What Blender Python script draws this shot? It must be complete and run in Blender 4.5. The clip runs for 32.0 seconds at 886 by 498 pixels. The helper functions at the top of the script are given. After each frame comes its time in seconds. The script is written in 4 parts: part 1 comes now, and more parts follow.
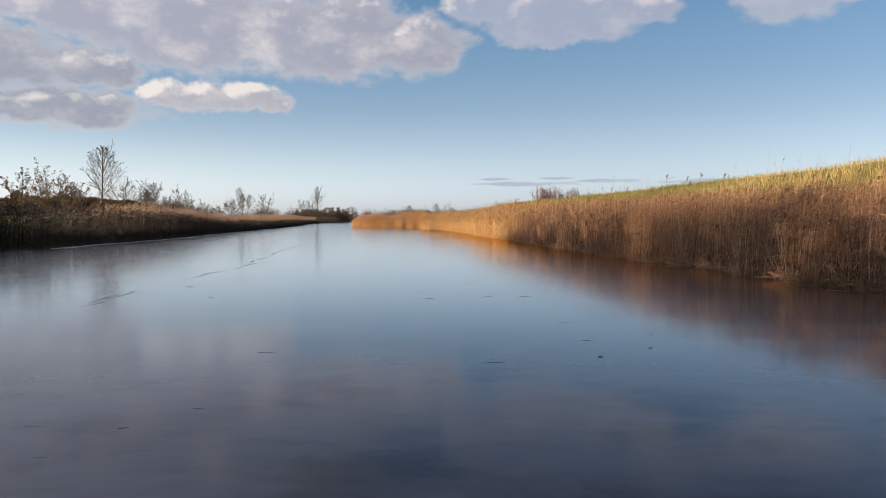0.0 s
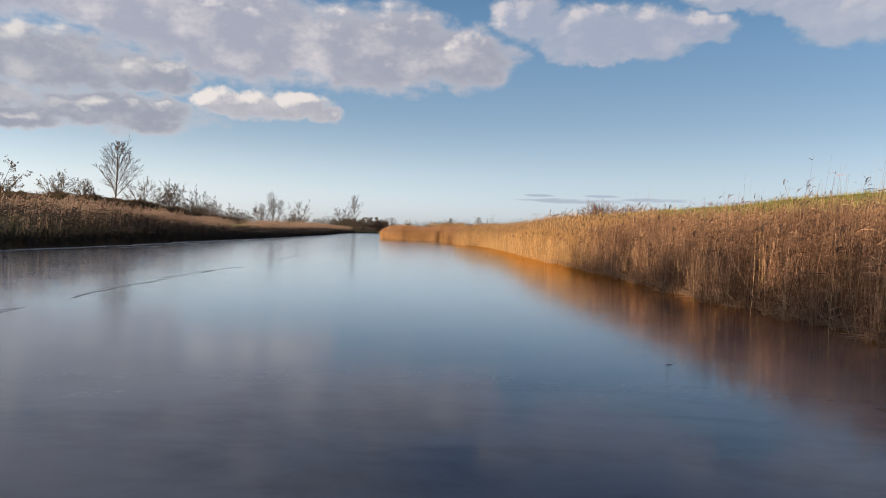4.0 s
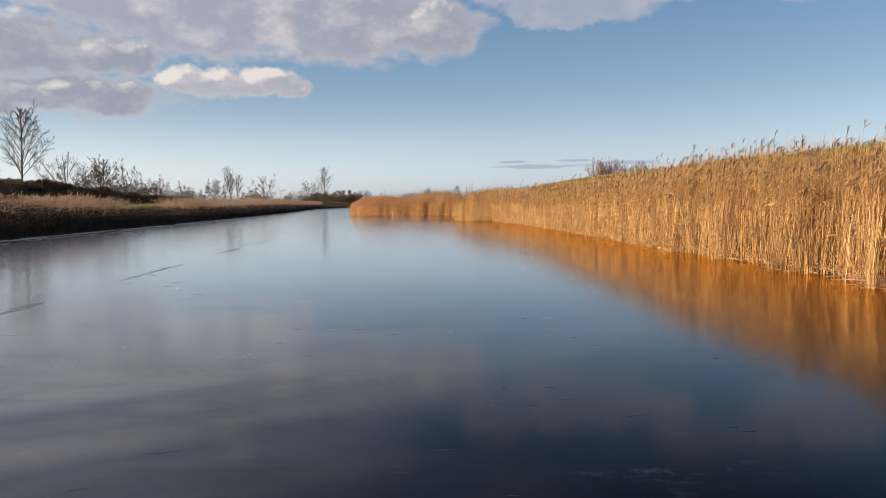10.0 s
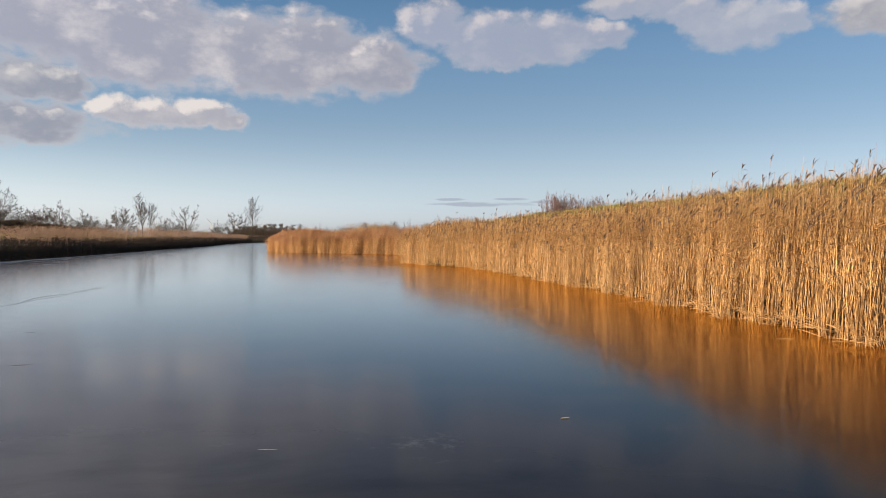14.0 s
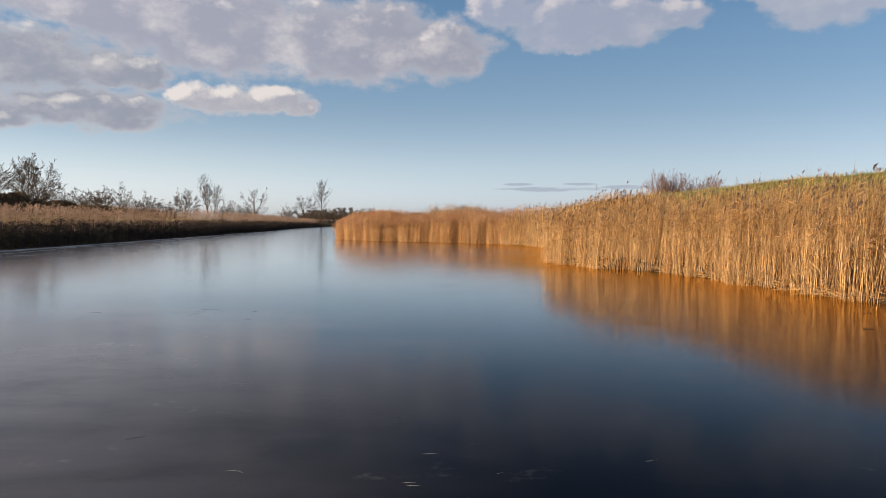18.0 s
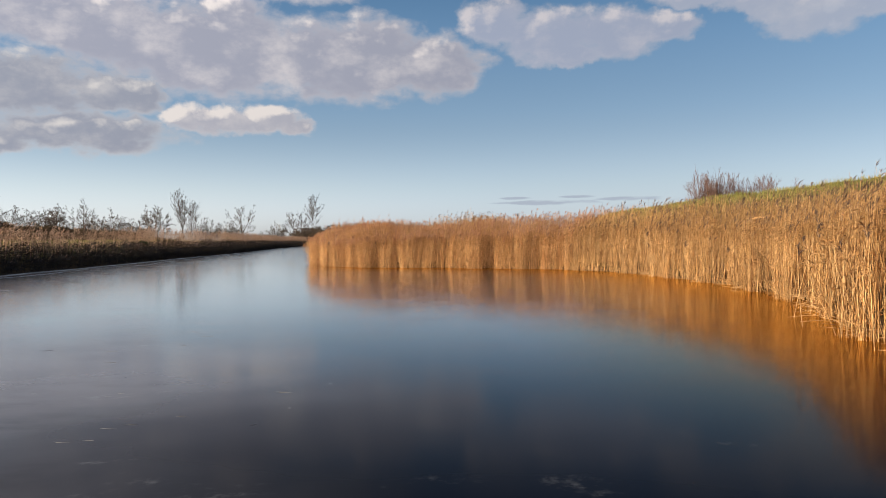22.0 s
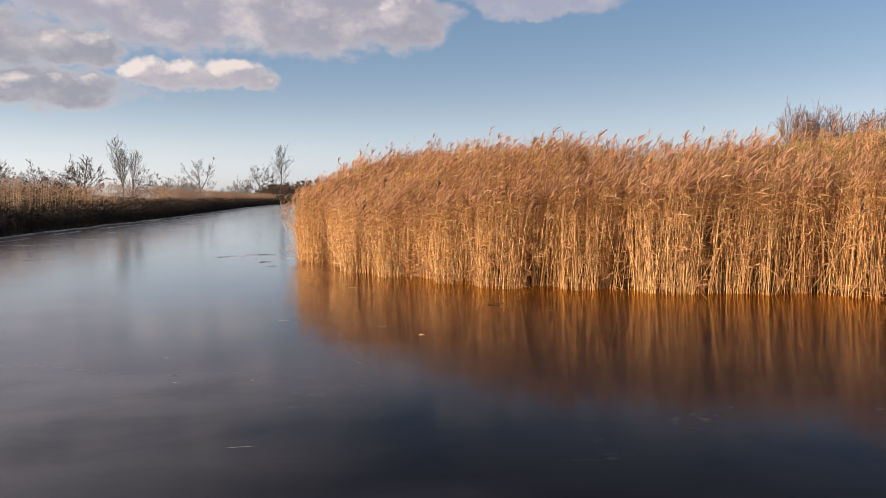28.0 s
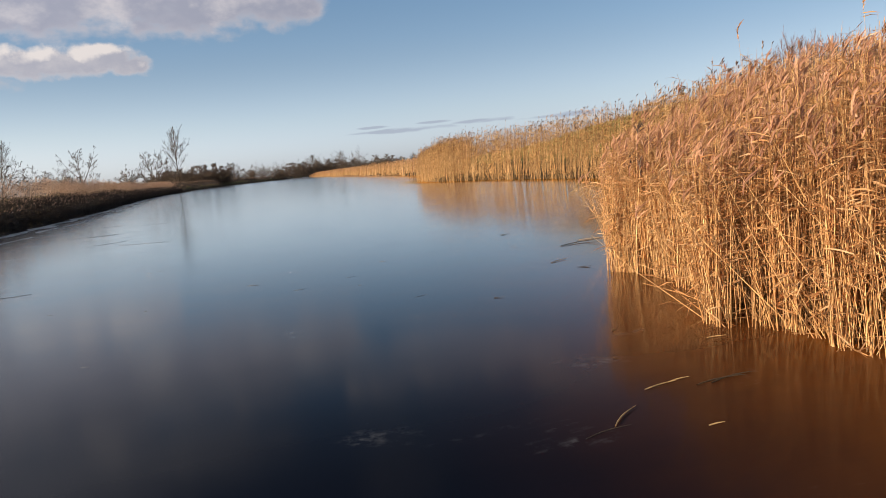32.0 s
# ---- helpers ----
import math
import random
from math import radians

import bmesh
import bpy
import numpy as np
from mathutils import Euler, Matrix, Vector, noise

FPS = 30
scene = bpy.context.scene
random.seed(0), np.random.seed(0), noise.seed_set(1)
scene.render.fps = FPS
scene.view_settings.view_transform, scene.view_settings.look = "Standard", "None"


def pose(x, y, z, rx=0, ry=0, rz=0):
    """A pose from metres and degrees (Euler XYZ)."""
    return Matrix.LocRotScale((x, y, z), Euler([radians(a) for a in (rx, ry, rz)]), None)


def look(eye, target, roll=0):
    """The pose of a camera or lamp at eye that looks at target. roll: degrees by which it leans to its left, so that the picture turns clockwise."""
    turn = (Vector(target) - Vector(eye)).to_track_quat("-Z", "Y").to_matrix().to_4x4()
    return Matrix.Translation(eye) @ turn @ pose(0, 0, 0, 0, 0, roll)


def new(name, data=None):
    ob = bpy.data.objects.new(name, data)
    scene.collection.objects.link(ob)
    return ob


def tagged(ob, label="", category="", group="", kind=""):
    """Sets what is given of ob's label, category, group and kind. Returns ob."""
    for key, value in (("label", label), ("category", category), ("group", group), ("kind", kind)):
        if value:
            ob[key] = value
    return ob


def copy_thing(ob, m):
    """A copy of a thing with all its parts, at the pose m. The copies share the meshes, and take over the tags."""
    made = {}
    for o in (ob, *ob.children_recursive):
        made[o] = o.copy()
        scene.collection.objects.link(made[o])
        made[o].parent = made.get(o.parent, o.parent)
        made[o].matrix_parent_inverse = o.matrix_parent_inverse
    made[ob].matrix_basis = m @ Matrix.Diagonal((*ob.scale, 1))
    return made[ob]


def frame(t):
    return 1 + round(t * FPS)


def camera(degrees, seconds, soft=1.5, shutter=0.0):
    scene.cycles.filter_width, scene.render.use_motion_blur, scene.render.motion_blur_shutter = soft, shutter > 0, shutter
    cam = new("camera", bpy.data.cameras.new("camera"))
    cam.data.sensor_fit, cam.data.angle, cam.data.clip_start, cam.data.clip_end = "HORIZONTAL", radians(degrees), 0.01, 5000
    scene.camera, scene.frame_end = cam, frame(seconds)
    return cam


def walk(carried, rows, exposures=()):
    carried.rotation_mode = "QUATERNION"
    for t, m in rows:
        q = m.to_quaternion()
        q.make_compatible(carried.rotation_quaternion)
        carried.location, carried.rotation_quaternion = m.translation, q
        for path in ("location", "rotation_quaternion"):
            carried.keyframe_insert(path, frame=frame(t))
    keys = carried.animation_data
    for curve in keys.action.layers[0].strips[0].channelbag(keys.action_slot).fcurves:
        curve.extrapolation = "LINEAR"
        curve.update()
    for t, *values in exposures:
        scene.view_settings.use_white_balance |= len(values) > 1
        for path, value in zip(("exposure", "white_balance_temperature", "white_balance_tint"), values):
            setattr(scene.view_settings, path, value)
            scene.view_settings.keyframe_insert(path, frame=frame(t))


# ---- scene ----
cam = camera(62.64, 32.0, soft=0.75)
PATH = [
    (0.0, pose(0.000, 0.000, 1.504, 87.71, 0.11, -4.53)),
    (0.5, pose(0.140, 2.134, 1.519, 89.05, 0.83, -5.25)),
    (1.0, pose(0.513, 3.984, 1.506, 89.15, 0.83, -5.76)),
    (1.5, pose(0.394, 6.230, 1.493, 88.95, -2.15, -1.91)),
    (2.0, pose(0.482, 8.520, 1.508, 88.13, -1.69, -1.97)),
    (2.5, pose(0.674, 10.846, 1.518, 88.30, -0.65, -6.26)),
    (3.0, pose(1.118, 13.115, 1.518, 88.40, 0.39, -6.36)),
    (3.5, pose(1.626, 15.411, 1.503, 88.58, 0.63, -6.34)),
    (4.0, pose(1.929, 17.827, 1.492, 88.73, -1.96, -1.19)),
    (4.5, pose(2.020, 20.290, 1.492, 88.43, 1.18, 3.36)),
    (6.5, pose(1.311, 30.636, 1.489, 88.41, -1.12, 2.31)),
    (7.0, pose(1.057, 33.085, 1.502, 87.56, -2.36, -0.37)),
    (7.5, pose(1.007, 35.397, 1.497, 86.17, -0.62, -2.86)),
    (8.0, pose(1.181, 37.623, 1.505, 87.93, -0.18, -3.03)),
    (8.5, pose(1.255, 39.846, 1.510, 87.94, -0.61, -2.05)),
    (9.0, pose(1.066, 42.039, 1.507, 87.36, -1.51, 1.01)),
    (9.5, pose(0.758, 44.288, 1.524, 85.87, -1.90, 0.31)),
    (10.0, pose(0.759, 46.535, 1.523, 86.43, 0.65, -3.10)),
    (10.5, pose(1.103, 48.844, 1.508, 87.78, -0.86, -6.09)),
    (11.0, pose(1.348, 51.202, 1.504, 85.74, 0.21, -6.34)),
    (11.5, pose(1.283, 53.586, 1.497, 84.90, -1.94, -4.20)),
    (12.0, pose(0.969, 55.913, 1.503, 84.53, -0.46, -2.73)),
    (12.5, pose(0.822, 58.220, 1.506, 84.98, -0.60, -4.60)),
    (13.0, pose(1.061, 60.496, 1.506, 86.58, 0.96, -9.12)),
    (13.5, pose(1.425, 62.809, 1.501, 87.05, -0.59, -9.53)),
    (14.0, pose(1.503, 65.052, 1.513, 89.27, -0.29, -8.06)),
    (14.5, pose(1.289, 67.466, 1.496, 89.39, -1.61, -5.83)),
    (16.5, pose(1.003, 75.276, 1.485, 89.20, -1.13, -4.14)),
    (17.0, pose(0.627, 77.668, 1.470, 89.26, -2.16, -0.10)),
    (17.5, pose(0.148, 80.218, 1.477, 88.59, -1.73, -1.20)),
    (18.0, pose(-0.029, 82.851, 1.475, 88.05, -0.59, -2.75)),
    (18.5, pose(0.095, 85.588, 1.487, 89.30, -1.18, -2.00)),
    (19.0, pose(0.140, 88.261, 1.496, 89.29, -1.60, 1.77)),
    (19.5, pose(-0.200, 90.885, 1.494, 90.14, -2.64, 3.41)),
    (20.0, pose(-0.748, 93.421, 1.498, 87.38, -0.82, 1.34)),
    (20.5, pose(-1.116, 95.918, 1.496, 86.92, -2.22, -2.63)),
    (21.0, pose(-1.122, 98.440, 1.493, 86.76, -0.29, -6.40)),
    (21.5, pose(-0.747, 101.032, 1.486, 88.20, -0.52, -5.20)),
    (22.0, pose(-0.491, 103.656, 1.488, 89.26, 0.67, -2.95)),
    (22.5, pose(-0.642, 106.296, 1.487, 88.35, -2.71, -0.94)),
    (23.0, pose(-1.182, 108.870, 1.479, 87.22, -1.17, -0.08)),
    (23.5, pose(-1.703, 111.388, 1.487, 87.46, -0.56, 0.72)),
    (24.0, pose(-2.010, 113.865, 1.492, 89.49, -0.70, -0.54)),
    (24.5, pose(-2.534, 116.447, 1.495, 89.04, -0.98, -0.77)),
    (25.0, pose(-3.300, 119.003, 1.487, 88.02, 0.28, -0.85)),
    (25.5, pose(-3.887, 121.439, 1.499, 87.28, -1.15, -2.94)),
    (27.5, pose(-4.287, 129.979, 1.480, 85.27, -0.14, -9.24)),
    (28.0, pose(-4.723, 132.084, 1.489, 85.82, 1.01, -5.44)),
    (28.5, pose(-5.294, 134.152, 1.505, 86.14, 0.78, -2.40)),
    (29.0, pose(-6.028, 136.074, 1.513, 86.01, 0.79, -0.53)),
    (29.5, pose(-6.964, 138.009, 1.497, 85.97, 1.51, -0.22)),
    (30.0, pose(-7.945, 139.985, 1.496, 86.16, 2.55, -1.65)),
    (30.5, pose(-8.757, 141.981, 1.500, 85.60, 3.07, -4.61)),
    (31.0, pose(-9.503, 143.979, 1.494, 84.96, 3.59, -5.84)),
    (31.5, pose(-10.042, 145.955, 1.484, 83.97, 2.63, -7.97)),
    (32.0, pose(-10.279, 147.946, 1.505, 83.25, 5.11, -13.82)),
]
walk(cam, PATH, exposures=[(0.0, 0.83, 6500, 10), (4.5, 0.77, 6500, 10), (10.0, 0.74, 6500, 10), (14.0, 0.72, 6500, 10), (25.5, 0.70, 6500, 10), (28.0, 0.77, 6800, 15), (30.0, 0.74, 6500, 11), (32.0, 0.72, 6450, 11)])

# ---- light ----
SUN_EL, SUN_X, SUN_Y = 10.0, -0.90, -0.43          # the low winter sun stands over the left bank
sun = new("sun", bpy.data.lights.new("sun", "SUN"))
sun.data.energy, sun.data.angle, sun.data.color = 5.0, radians(0.6), (1.0, 0.79, 0.53)
_d = Vector((SUN_X, SUN_Y, 0)).normalized() * math.cos(radians(SUN_EL)) + Vector((0, 0, math.sin(radians(SUN_EL))))
sun.matrix_world = look(_d * 300, (0, 0, 0))


class Nodes:
    """Short-hand for a node tree."""

    def __init__(self, tree):
        self.tree = tree
        tree.nodes.clear()

    def add(self, kind):
        return self.tree.nodes.new(kind)

    def link(self, a, b):
        self.tree.links.new(a, b)

    def put(self, socket, value):
        if isinstance(value, bpy.types.NodeSocket):
            self.link(value, socket)
        else:
            socket.default_value = value

    def math(self, op, a, b=0.0, c=0.0, clamp=False):
        n = self.add("ShaderNodeMath")
        n.operation, n.use_clamp = op, clamp
        for s, v in zip(n.inputs, (a, b, c)):
            self.put(s, v)
        return n.outputs[0]

    def step(self, x, lo, hi, a=0.0, b=1.0):
        n = self.add("ShaderNodeMapRange")
        n.interpolation_type = "SMOOTHSTEP"
        for s, v in zip(n.inputs, (x, lo, hi, a, b)):
            self.put(s, v)
        return n.outputs[0]

    def mix(self, fac, a, b):
        n = self.add("ShaderNodeMix")
        n.data_type = "RGBA"
        self.put(n.inputs[0], fac)
        self.put(n.inputs[6], a if isinstance(a, bpy.types.NodeSocket) else (*a, 1))
        self.put(n.inputs[7], b if isinstance(b, bpy.types.NodeSocket) else (*b, 1))
        return n.outputs[2]

    def noise(self, vec, scale, detail=4.0, rough=0.55, dist=0.0):
        n = self.add("ShaderNodeTexNoise")
        if vec is not None:
            self.link(vec, n.inputs["Vector"])
        n.inputs["Scale"].default_value, n.inputs["Detail"].default_value = scale, detail
        n.inputs["Roughness"].default_value, n.inputs["Distortion"].default_value = rough, dist
        return n.outputs[0]

    def vec(self, x, y, z):
        n = self.add("ShaderNodeCombineXYZ")
        for s, v in zip(n.inputs, (x, y, z)):
            self.put(s, v)
        return n.outputs[0]


# cloud banks, the farthest first: each a union of puffs (bearing to the left and height above the horizon in degrees,
# half width, half height), with its shaded tone, its sunlit tone and how much of it the sun reaches, and how dense it is
BANKS = [
    ([(38.0, 13.5, 8.0, 3.2), (28.0, 18.8, 10.0, 2.4), (13.0, 20.0, 13.0, 2.4), (27.0, 26.0, 17.0, 5.0), (-8.5, 23.5, 3.5, 2.0), (16.0, 34.0, 14.0, 4.0), (-40.0, 15.5, 5.0, 1.8)],
     (0.25, 0.255, 0.29), (0.56, 0.52, 0.49), 0.6, 1.0),
    ([(13.9, 14.1, 8.1, 3.5), (4.2, 13.8, 7.9, 3.3), (-2.4, 13.4, 4.4, 2.4), (19.9, 14.6, 5.3, 2.9), (26.6, 15.5, 7.5, 2.3), (33.1, 14.6, 4.7, 2.1), (13.0, 17.0, 2.6, 1.4)],
     (0.215, 0.222, 0.27), (0.62, 0.56, 0.52), 0.8, 0.97),
    ([(-7.3, 16.4, 2.8, 1.85), (-11.8, 15.4, 4.5, 2.0), (-16.6, 15.3, 3.7, 1.8), (-12.3, 13.9, 3.3, 0.9), (-19.7, 15.4, 2.6, 1.1)],
     (0.24, 0.26, 0.335), (0.58, 0.51, 0.48), 0.8, 0.8),
    ([(-30.1, 15.5, 4.0, 1.8), (-33.5, 15.5, 1.6, 1.3), (-22.5, 17.5, 3.7, 1.0), (-26.0, 16.8, 3.0, 1.1), (-27.1, 15.9, 1.7, 1.4)],
     (0.30, 0.31, 0.37), (0.56, 0.50, 0.47), 0.9, 0.7),
    ([(29.4, 10.9, 9.7, 2.35), (21.1, 10.8, 3.6, 1.5), (23.2, 7.8, 6.8, 1.5), (33.4, 8.4, 5.5, 2.0), (31.3, 6.8, 4.9, 0.95), (43.0, 9.0, 7.0, 3.0)],
     (0.185, 0.198, 0.24), (0.62, 0.57, 0.51), 0.5, 1.0),
    ([(14.4, 9.1, 3.9, 1.1), (10.2, 9.4, 2.2, 1.0), (16.6, 9.3, 1.9, 0.85), (8.4, 8.8, 1.5, 0.75)],
     (0.25, 0.25, 0.285), (0.66, 0.59, 0.52), 0.55, 0.97),
]


def make_world():
    world = bpy.data.worlds.new("world")
    scene.world = world
    world.use_nodes = True
    g = Nodes(world.node_tree)
    sky = g.add("ShaderNodeTexSky")
    sky.sky_type, sky.sun_disc = "NISHITA", False
    sky.sun_elevation, sky.sun_rotation = radians(SUN_EL), math.atan2(SUN_X, SUN_Y)
    sky.air_density, sky.dust_density, sky.ozone_density = 1.0, 0.6, 1.6
    co = g.add("ShaderNodeTexCoord").outputs["Generated"]
    sp = g.add("ShaderNodeSeparateXYZ")
    g.link(co, sp.inputs[0])
    az = g.math("MULTIPLY", g.math("ARCTAN2", g.math("MULTIPLY", sp.outputs[0], -1.0), sp.outputs[1]), 57.2958)
    el = g.math("MULTIPLY", g.math("ARCSINE", sp.outputs[2]), 57.2958)

    def thickness(u, v):
        """How thick each bank is in that direction, without and with its fine billows."""
        uv = g.vec(u, g.math("MULTIPLY", v, 1.6), 0.0)
        fine = g.math("MULTIPLY", g.math("SUBTRACT", g.noise(uv, 0.7, 5.0, 0.5), 0.5), 1.25)
        puffs = g.math("MULTIPLY", g.math("SUBTRACT", g.noise(uv, 0.30, 3.0, 0.5), 0.5), 1.25)
        wu, wv = g.noise(g.vec(u, v, 7.0), 0.5, 4.0), g.noise(g.vec(u, v, 19.0), 0.6, 4.0)
        uw = g.math("ADD", u, g.math("MULTIPLY", g.math("SUBTRACT", wu, 0.5), 2.6))
        vw = g.math("ADD", v, g.math("MULTIPLY", g.math("SUBTRACT", wv, 0.5), 1.3))
        out = []
        for k, (puff_list, *_) in enumerate(BANKS):
            best = None
            for cu, cv, a, b in puff_list:
                du = g.math("MULTIPLY", g.math("SUBTRACT", uw, cu), 1 / a)
                dv = g.math("MULTIPLY", g.math("SUBTRACT", vw, cv), 1 / b)
                e = g.math("SUBTRACT", 1.0, g.math("MULTIPLY_ADD", du, du, g.math("MULTIPLY", dv, dv)))
                best = e if best is None else g.math("SMOOTH_MAX", best, e, 0.25)
            best = g.math("MINIMUM", best, 0.9)
            if k == 0:      # loose cumulus goes on higher up and all round
                n2 = g.noise(uv, 0.045, 3.0, 0.5)
                high = g.math("MULTIPLY", g.math("SUBTRACT", n2, 0.60), g.step(v, 19.0, 26.0, 0.0, 9.0))
                side = g.math("ABSOLUTE", u)
                around = g.math("MULTIPLY", g.math("SUBTRACT", n2, 0.5), g.math("MULTIPLY", g.step(side, 42.0, 60.0, 0.0, 8.0), g.step(v, 3.0, 9.0)))
                best = g.math("MAXIMUM", best, g.math("MAXIMUM", g.math("SUBTRACT", high, g.step(v, 19.0, 26.0, 3.0, 0.3)), g.math("SUBTRACT", around, g.step(side, 42.0, 60.0, 3.0, 0.3))))
            core = g.math("ADD", best, puffs)
            out.append((core, g.math("ADD", core, fine)))
        return out

    here, sunward = thickness(az, el), thickness(g.math("ADD", az, 0.8), g.math("ADD", el, 0.55))
    lumps = g.noise(g.vec(g.math("MULTIPLY", az, 0.7), el, 53.0), 0.42, 5.0, 0.55)
    cloud, mask = None, None
    for (_, dark, bright, reach, dense), (core0, d0), (core1, d1) in zip(BANKS, here, sunward):
        m = g.math("MULTIPLY", g.step(d0, -0.38, 0.56), dense)
        lit = g.step(g.math("SUBTRACT", g.math("ADD", g.math("MULTIPLY", core0, 0.6), g.math("MULTIPLY", d0, 0.4)), g.math("ADD", g.math("MULTIPLY", core1, 0.6), g.math("MULTIPLY", d1, 0.4))), 0.12, 0.85)
        lit = g.math("MULTIPLY", lit, reach)
        thin = g.step(g.math("ADD", g.math("MULTIPLY", core0, 0.6), g.math("MULTIPLY", d0, 0.4)), 0.75, 0.0, 0.0, 0.22)
        glow_in = g.math("MAXIMUM", g.math("MAXIMUM", lit, thin), g.math("MULTIPLY", g.step(lumps, 0.42, 0.78), 0.55 * reach))
        c = g.mix(glow_in, dark, bright)
        cloud, mask = (c, m) if cloud is None else (g.mix(m, cloud, c), g.math("MAXIMUM", mask, m))
    # clouds are brighter on the sun's side
    near = g.add("ShaderNodeVectorMath")
    near.operation = "SCALE"
    # above the view, brightened left and dimmed right to suit the ice's reflections
    g.link(cloud, near.inputs[0]), g.link(g.math("MULTIPLY", g.step(az, -30.0, 35.0, 0.95, 1.15), g.math("ADD", 1.0, g.math("MULTIPLY", g.step(el, 16.8, 21.0), g.step(az, -12.0, 28.0, -0.5, 1.0)))), near.inputs["Scale"])
    cloud = near.outputs[0]
    # thin streaks just above the horizon
    st = g.noise(g.vec(g.math("MULTIPLY", az, 0.35), g.math("MULTIPLY", el, 2.6), 3.0), 1.0, 4.0, 0.55)
    bar = None
    for cu, cv, a, b in ((-11.0, 2.8, 4.2, 0.22), (-8.6, 3.15, 1.4, 0.12), (-17.4, 2.98, 2.6, 0.18), (-13.5, 3.2, 1.6, 0.12), (-23.5, 2.85, 3.4, 0.2)):
        du, dv = g.math("MULTIPLY", g.math("SUBTRACT", az, cu), 1 / a), g.math("MULTIPLY", g.math("SUBTRACT", el, cv), 1 / b)
        e = g.math("SUBTRACT", 1.0, g.math("MULTIPLY_ADD", du, du, g.math("MULTIPLY", dv, dv)))
        bar = e if bar is None else g.math("MAXIMUM", bar, e)
    bar = g.math("ADD", bar, g.math("MULTIPLY", g.math("SUBTRACT", st, 0.5), 3.0))
    streak = g.math("MULTIPLY", g.step(bar, -0.1, 0.9), 0.7)
    # the sky's brightness, in the cool blue of a clear winter afternoon
    bw = g.add("ShaderNodeRGBToBW")
    g.link(sky.outputs[0], bw.inputs[0])
    hue = g.add("ShaderNodeValToRGB")
    stops = [(0.0, (0.482, 0.502, 0.512)), (0.045, (0.42, 0.515, 0.578)), (0.11, (0.335, 0.525, 0.745)), (0.20, (0.255, 0.525, 0.91)), (1.0, (0.20, 0.52, 1.0))]
    while len(hue.color_ramp.elements) < len(stops):
        hue.color_ramp.elements.new(0.5)
    for e, (pos, c) in zip(hue.color_ramp.elements, stops):
        e.position, e.color = pos, (*c, 1)
    g.link(g.math("MULTIPLY", el, 1 / 90), hue.inputs[0])
    scaled = g.add("ShaderNodeVectorMath")
    scaled.operation = "SCALE"
    glow = g.math("MULTIPLY", g.math("ADD", g.step(el, -0.5, 9.0, 0.58, 0.0), g.step(el, 4.0, 12.0, 1.2, 1.1)), g.step(el, 14.0, 28.0, 1.0, 0.62))
    glow = g.math("MULTIPLY", glow, g.math("ADD", g.step(az, -30.0, 40.0, 0.84, 1.27), g.math("MULTIPLY", g.step(az, -25.0, 30.0, -0.14, 0.12), g.step(el, 9.0, 1.0))))
    # sky above the view is dimmed on the right to darken the ice's reflections
    glow = g.math("MULTIPLY", glow, g.math("SUBTRACT", 1.0, g.math("MULTIPLY", g.step(el, 18.3, 24.0), g.step(az, 12.0, -12.0, 0.1, 0.5))))
    g.link(hue.outputs[0], scaled.inputs[0]), g.link(g.math("MULTIPLY", bw.outputs[0], glow), scaled.inputs["Scale"])
    warm = g.add("ShaderNodeVectorMath")
    warm.operation = "MULTIPLY"
    g.link(scaled.outputs[0], warm.inputs[0])
    g.link(g.mix(g.math("MULTIPLY", g.step(az, -8.0, 25.0), g.step(el, 12.0, 2.0)), (1.0, 1.0, 1.0), (1.06, 1.0, 0.945)), warm.inputs[1])
    tint = warm.outputs[0]
    bg_sky, bg_cloud, bg_streak = (g.add("ShaderNodeBackground") for _ in range(3))
    g.link(tint, bg_sky.inputs[0])
    bg_sky.inputs[1].default_value = 0.135
    g.link(cloud, bg_cloud.inputs[0])
    bg_cloud.inputs[1].default_value = 0.95
    bg_streak.inputs[0].default_value = (0.225, 0.25, 0.305, 1)
    m1, m2 = g.add("ShaderNodeMixShader"), g.add("ShaderNodeMixShader")
    g.link(streak, m1.inputs[0]), g.link(bg_sky.outputs[0], m1.inputs[1]), g.link(bg_streak.outputs[0], m1.inputs[2])
    g.link(mask, m2.inputs[0]), g.link(m1.outputs[0], m2.inputs[1]), g.link(bg_cloud.outputs[0], m2.inputs[2])
    g.link(m2.outputs[0], g.add("ShaderNodeOutputWorld").inputs[0])


make_world()


# ---- materials ----
def material(name):
    m = bpy.data.materials.new(name)
    m.use_nodes = True
    g = Nodes(m.node_tree)
    bsdf = g.add("ShaderNodeBsdfPrincipled")
    g.link(bsdf.outputs[0], g.add("ShaderNodeOutputMaterial").inputs[0])
    return m, g, bsdf


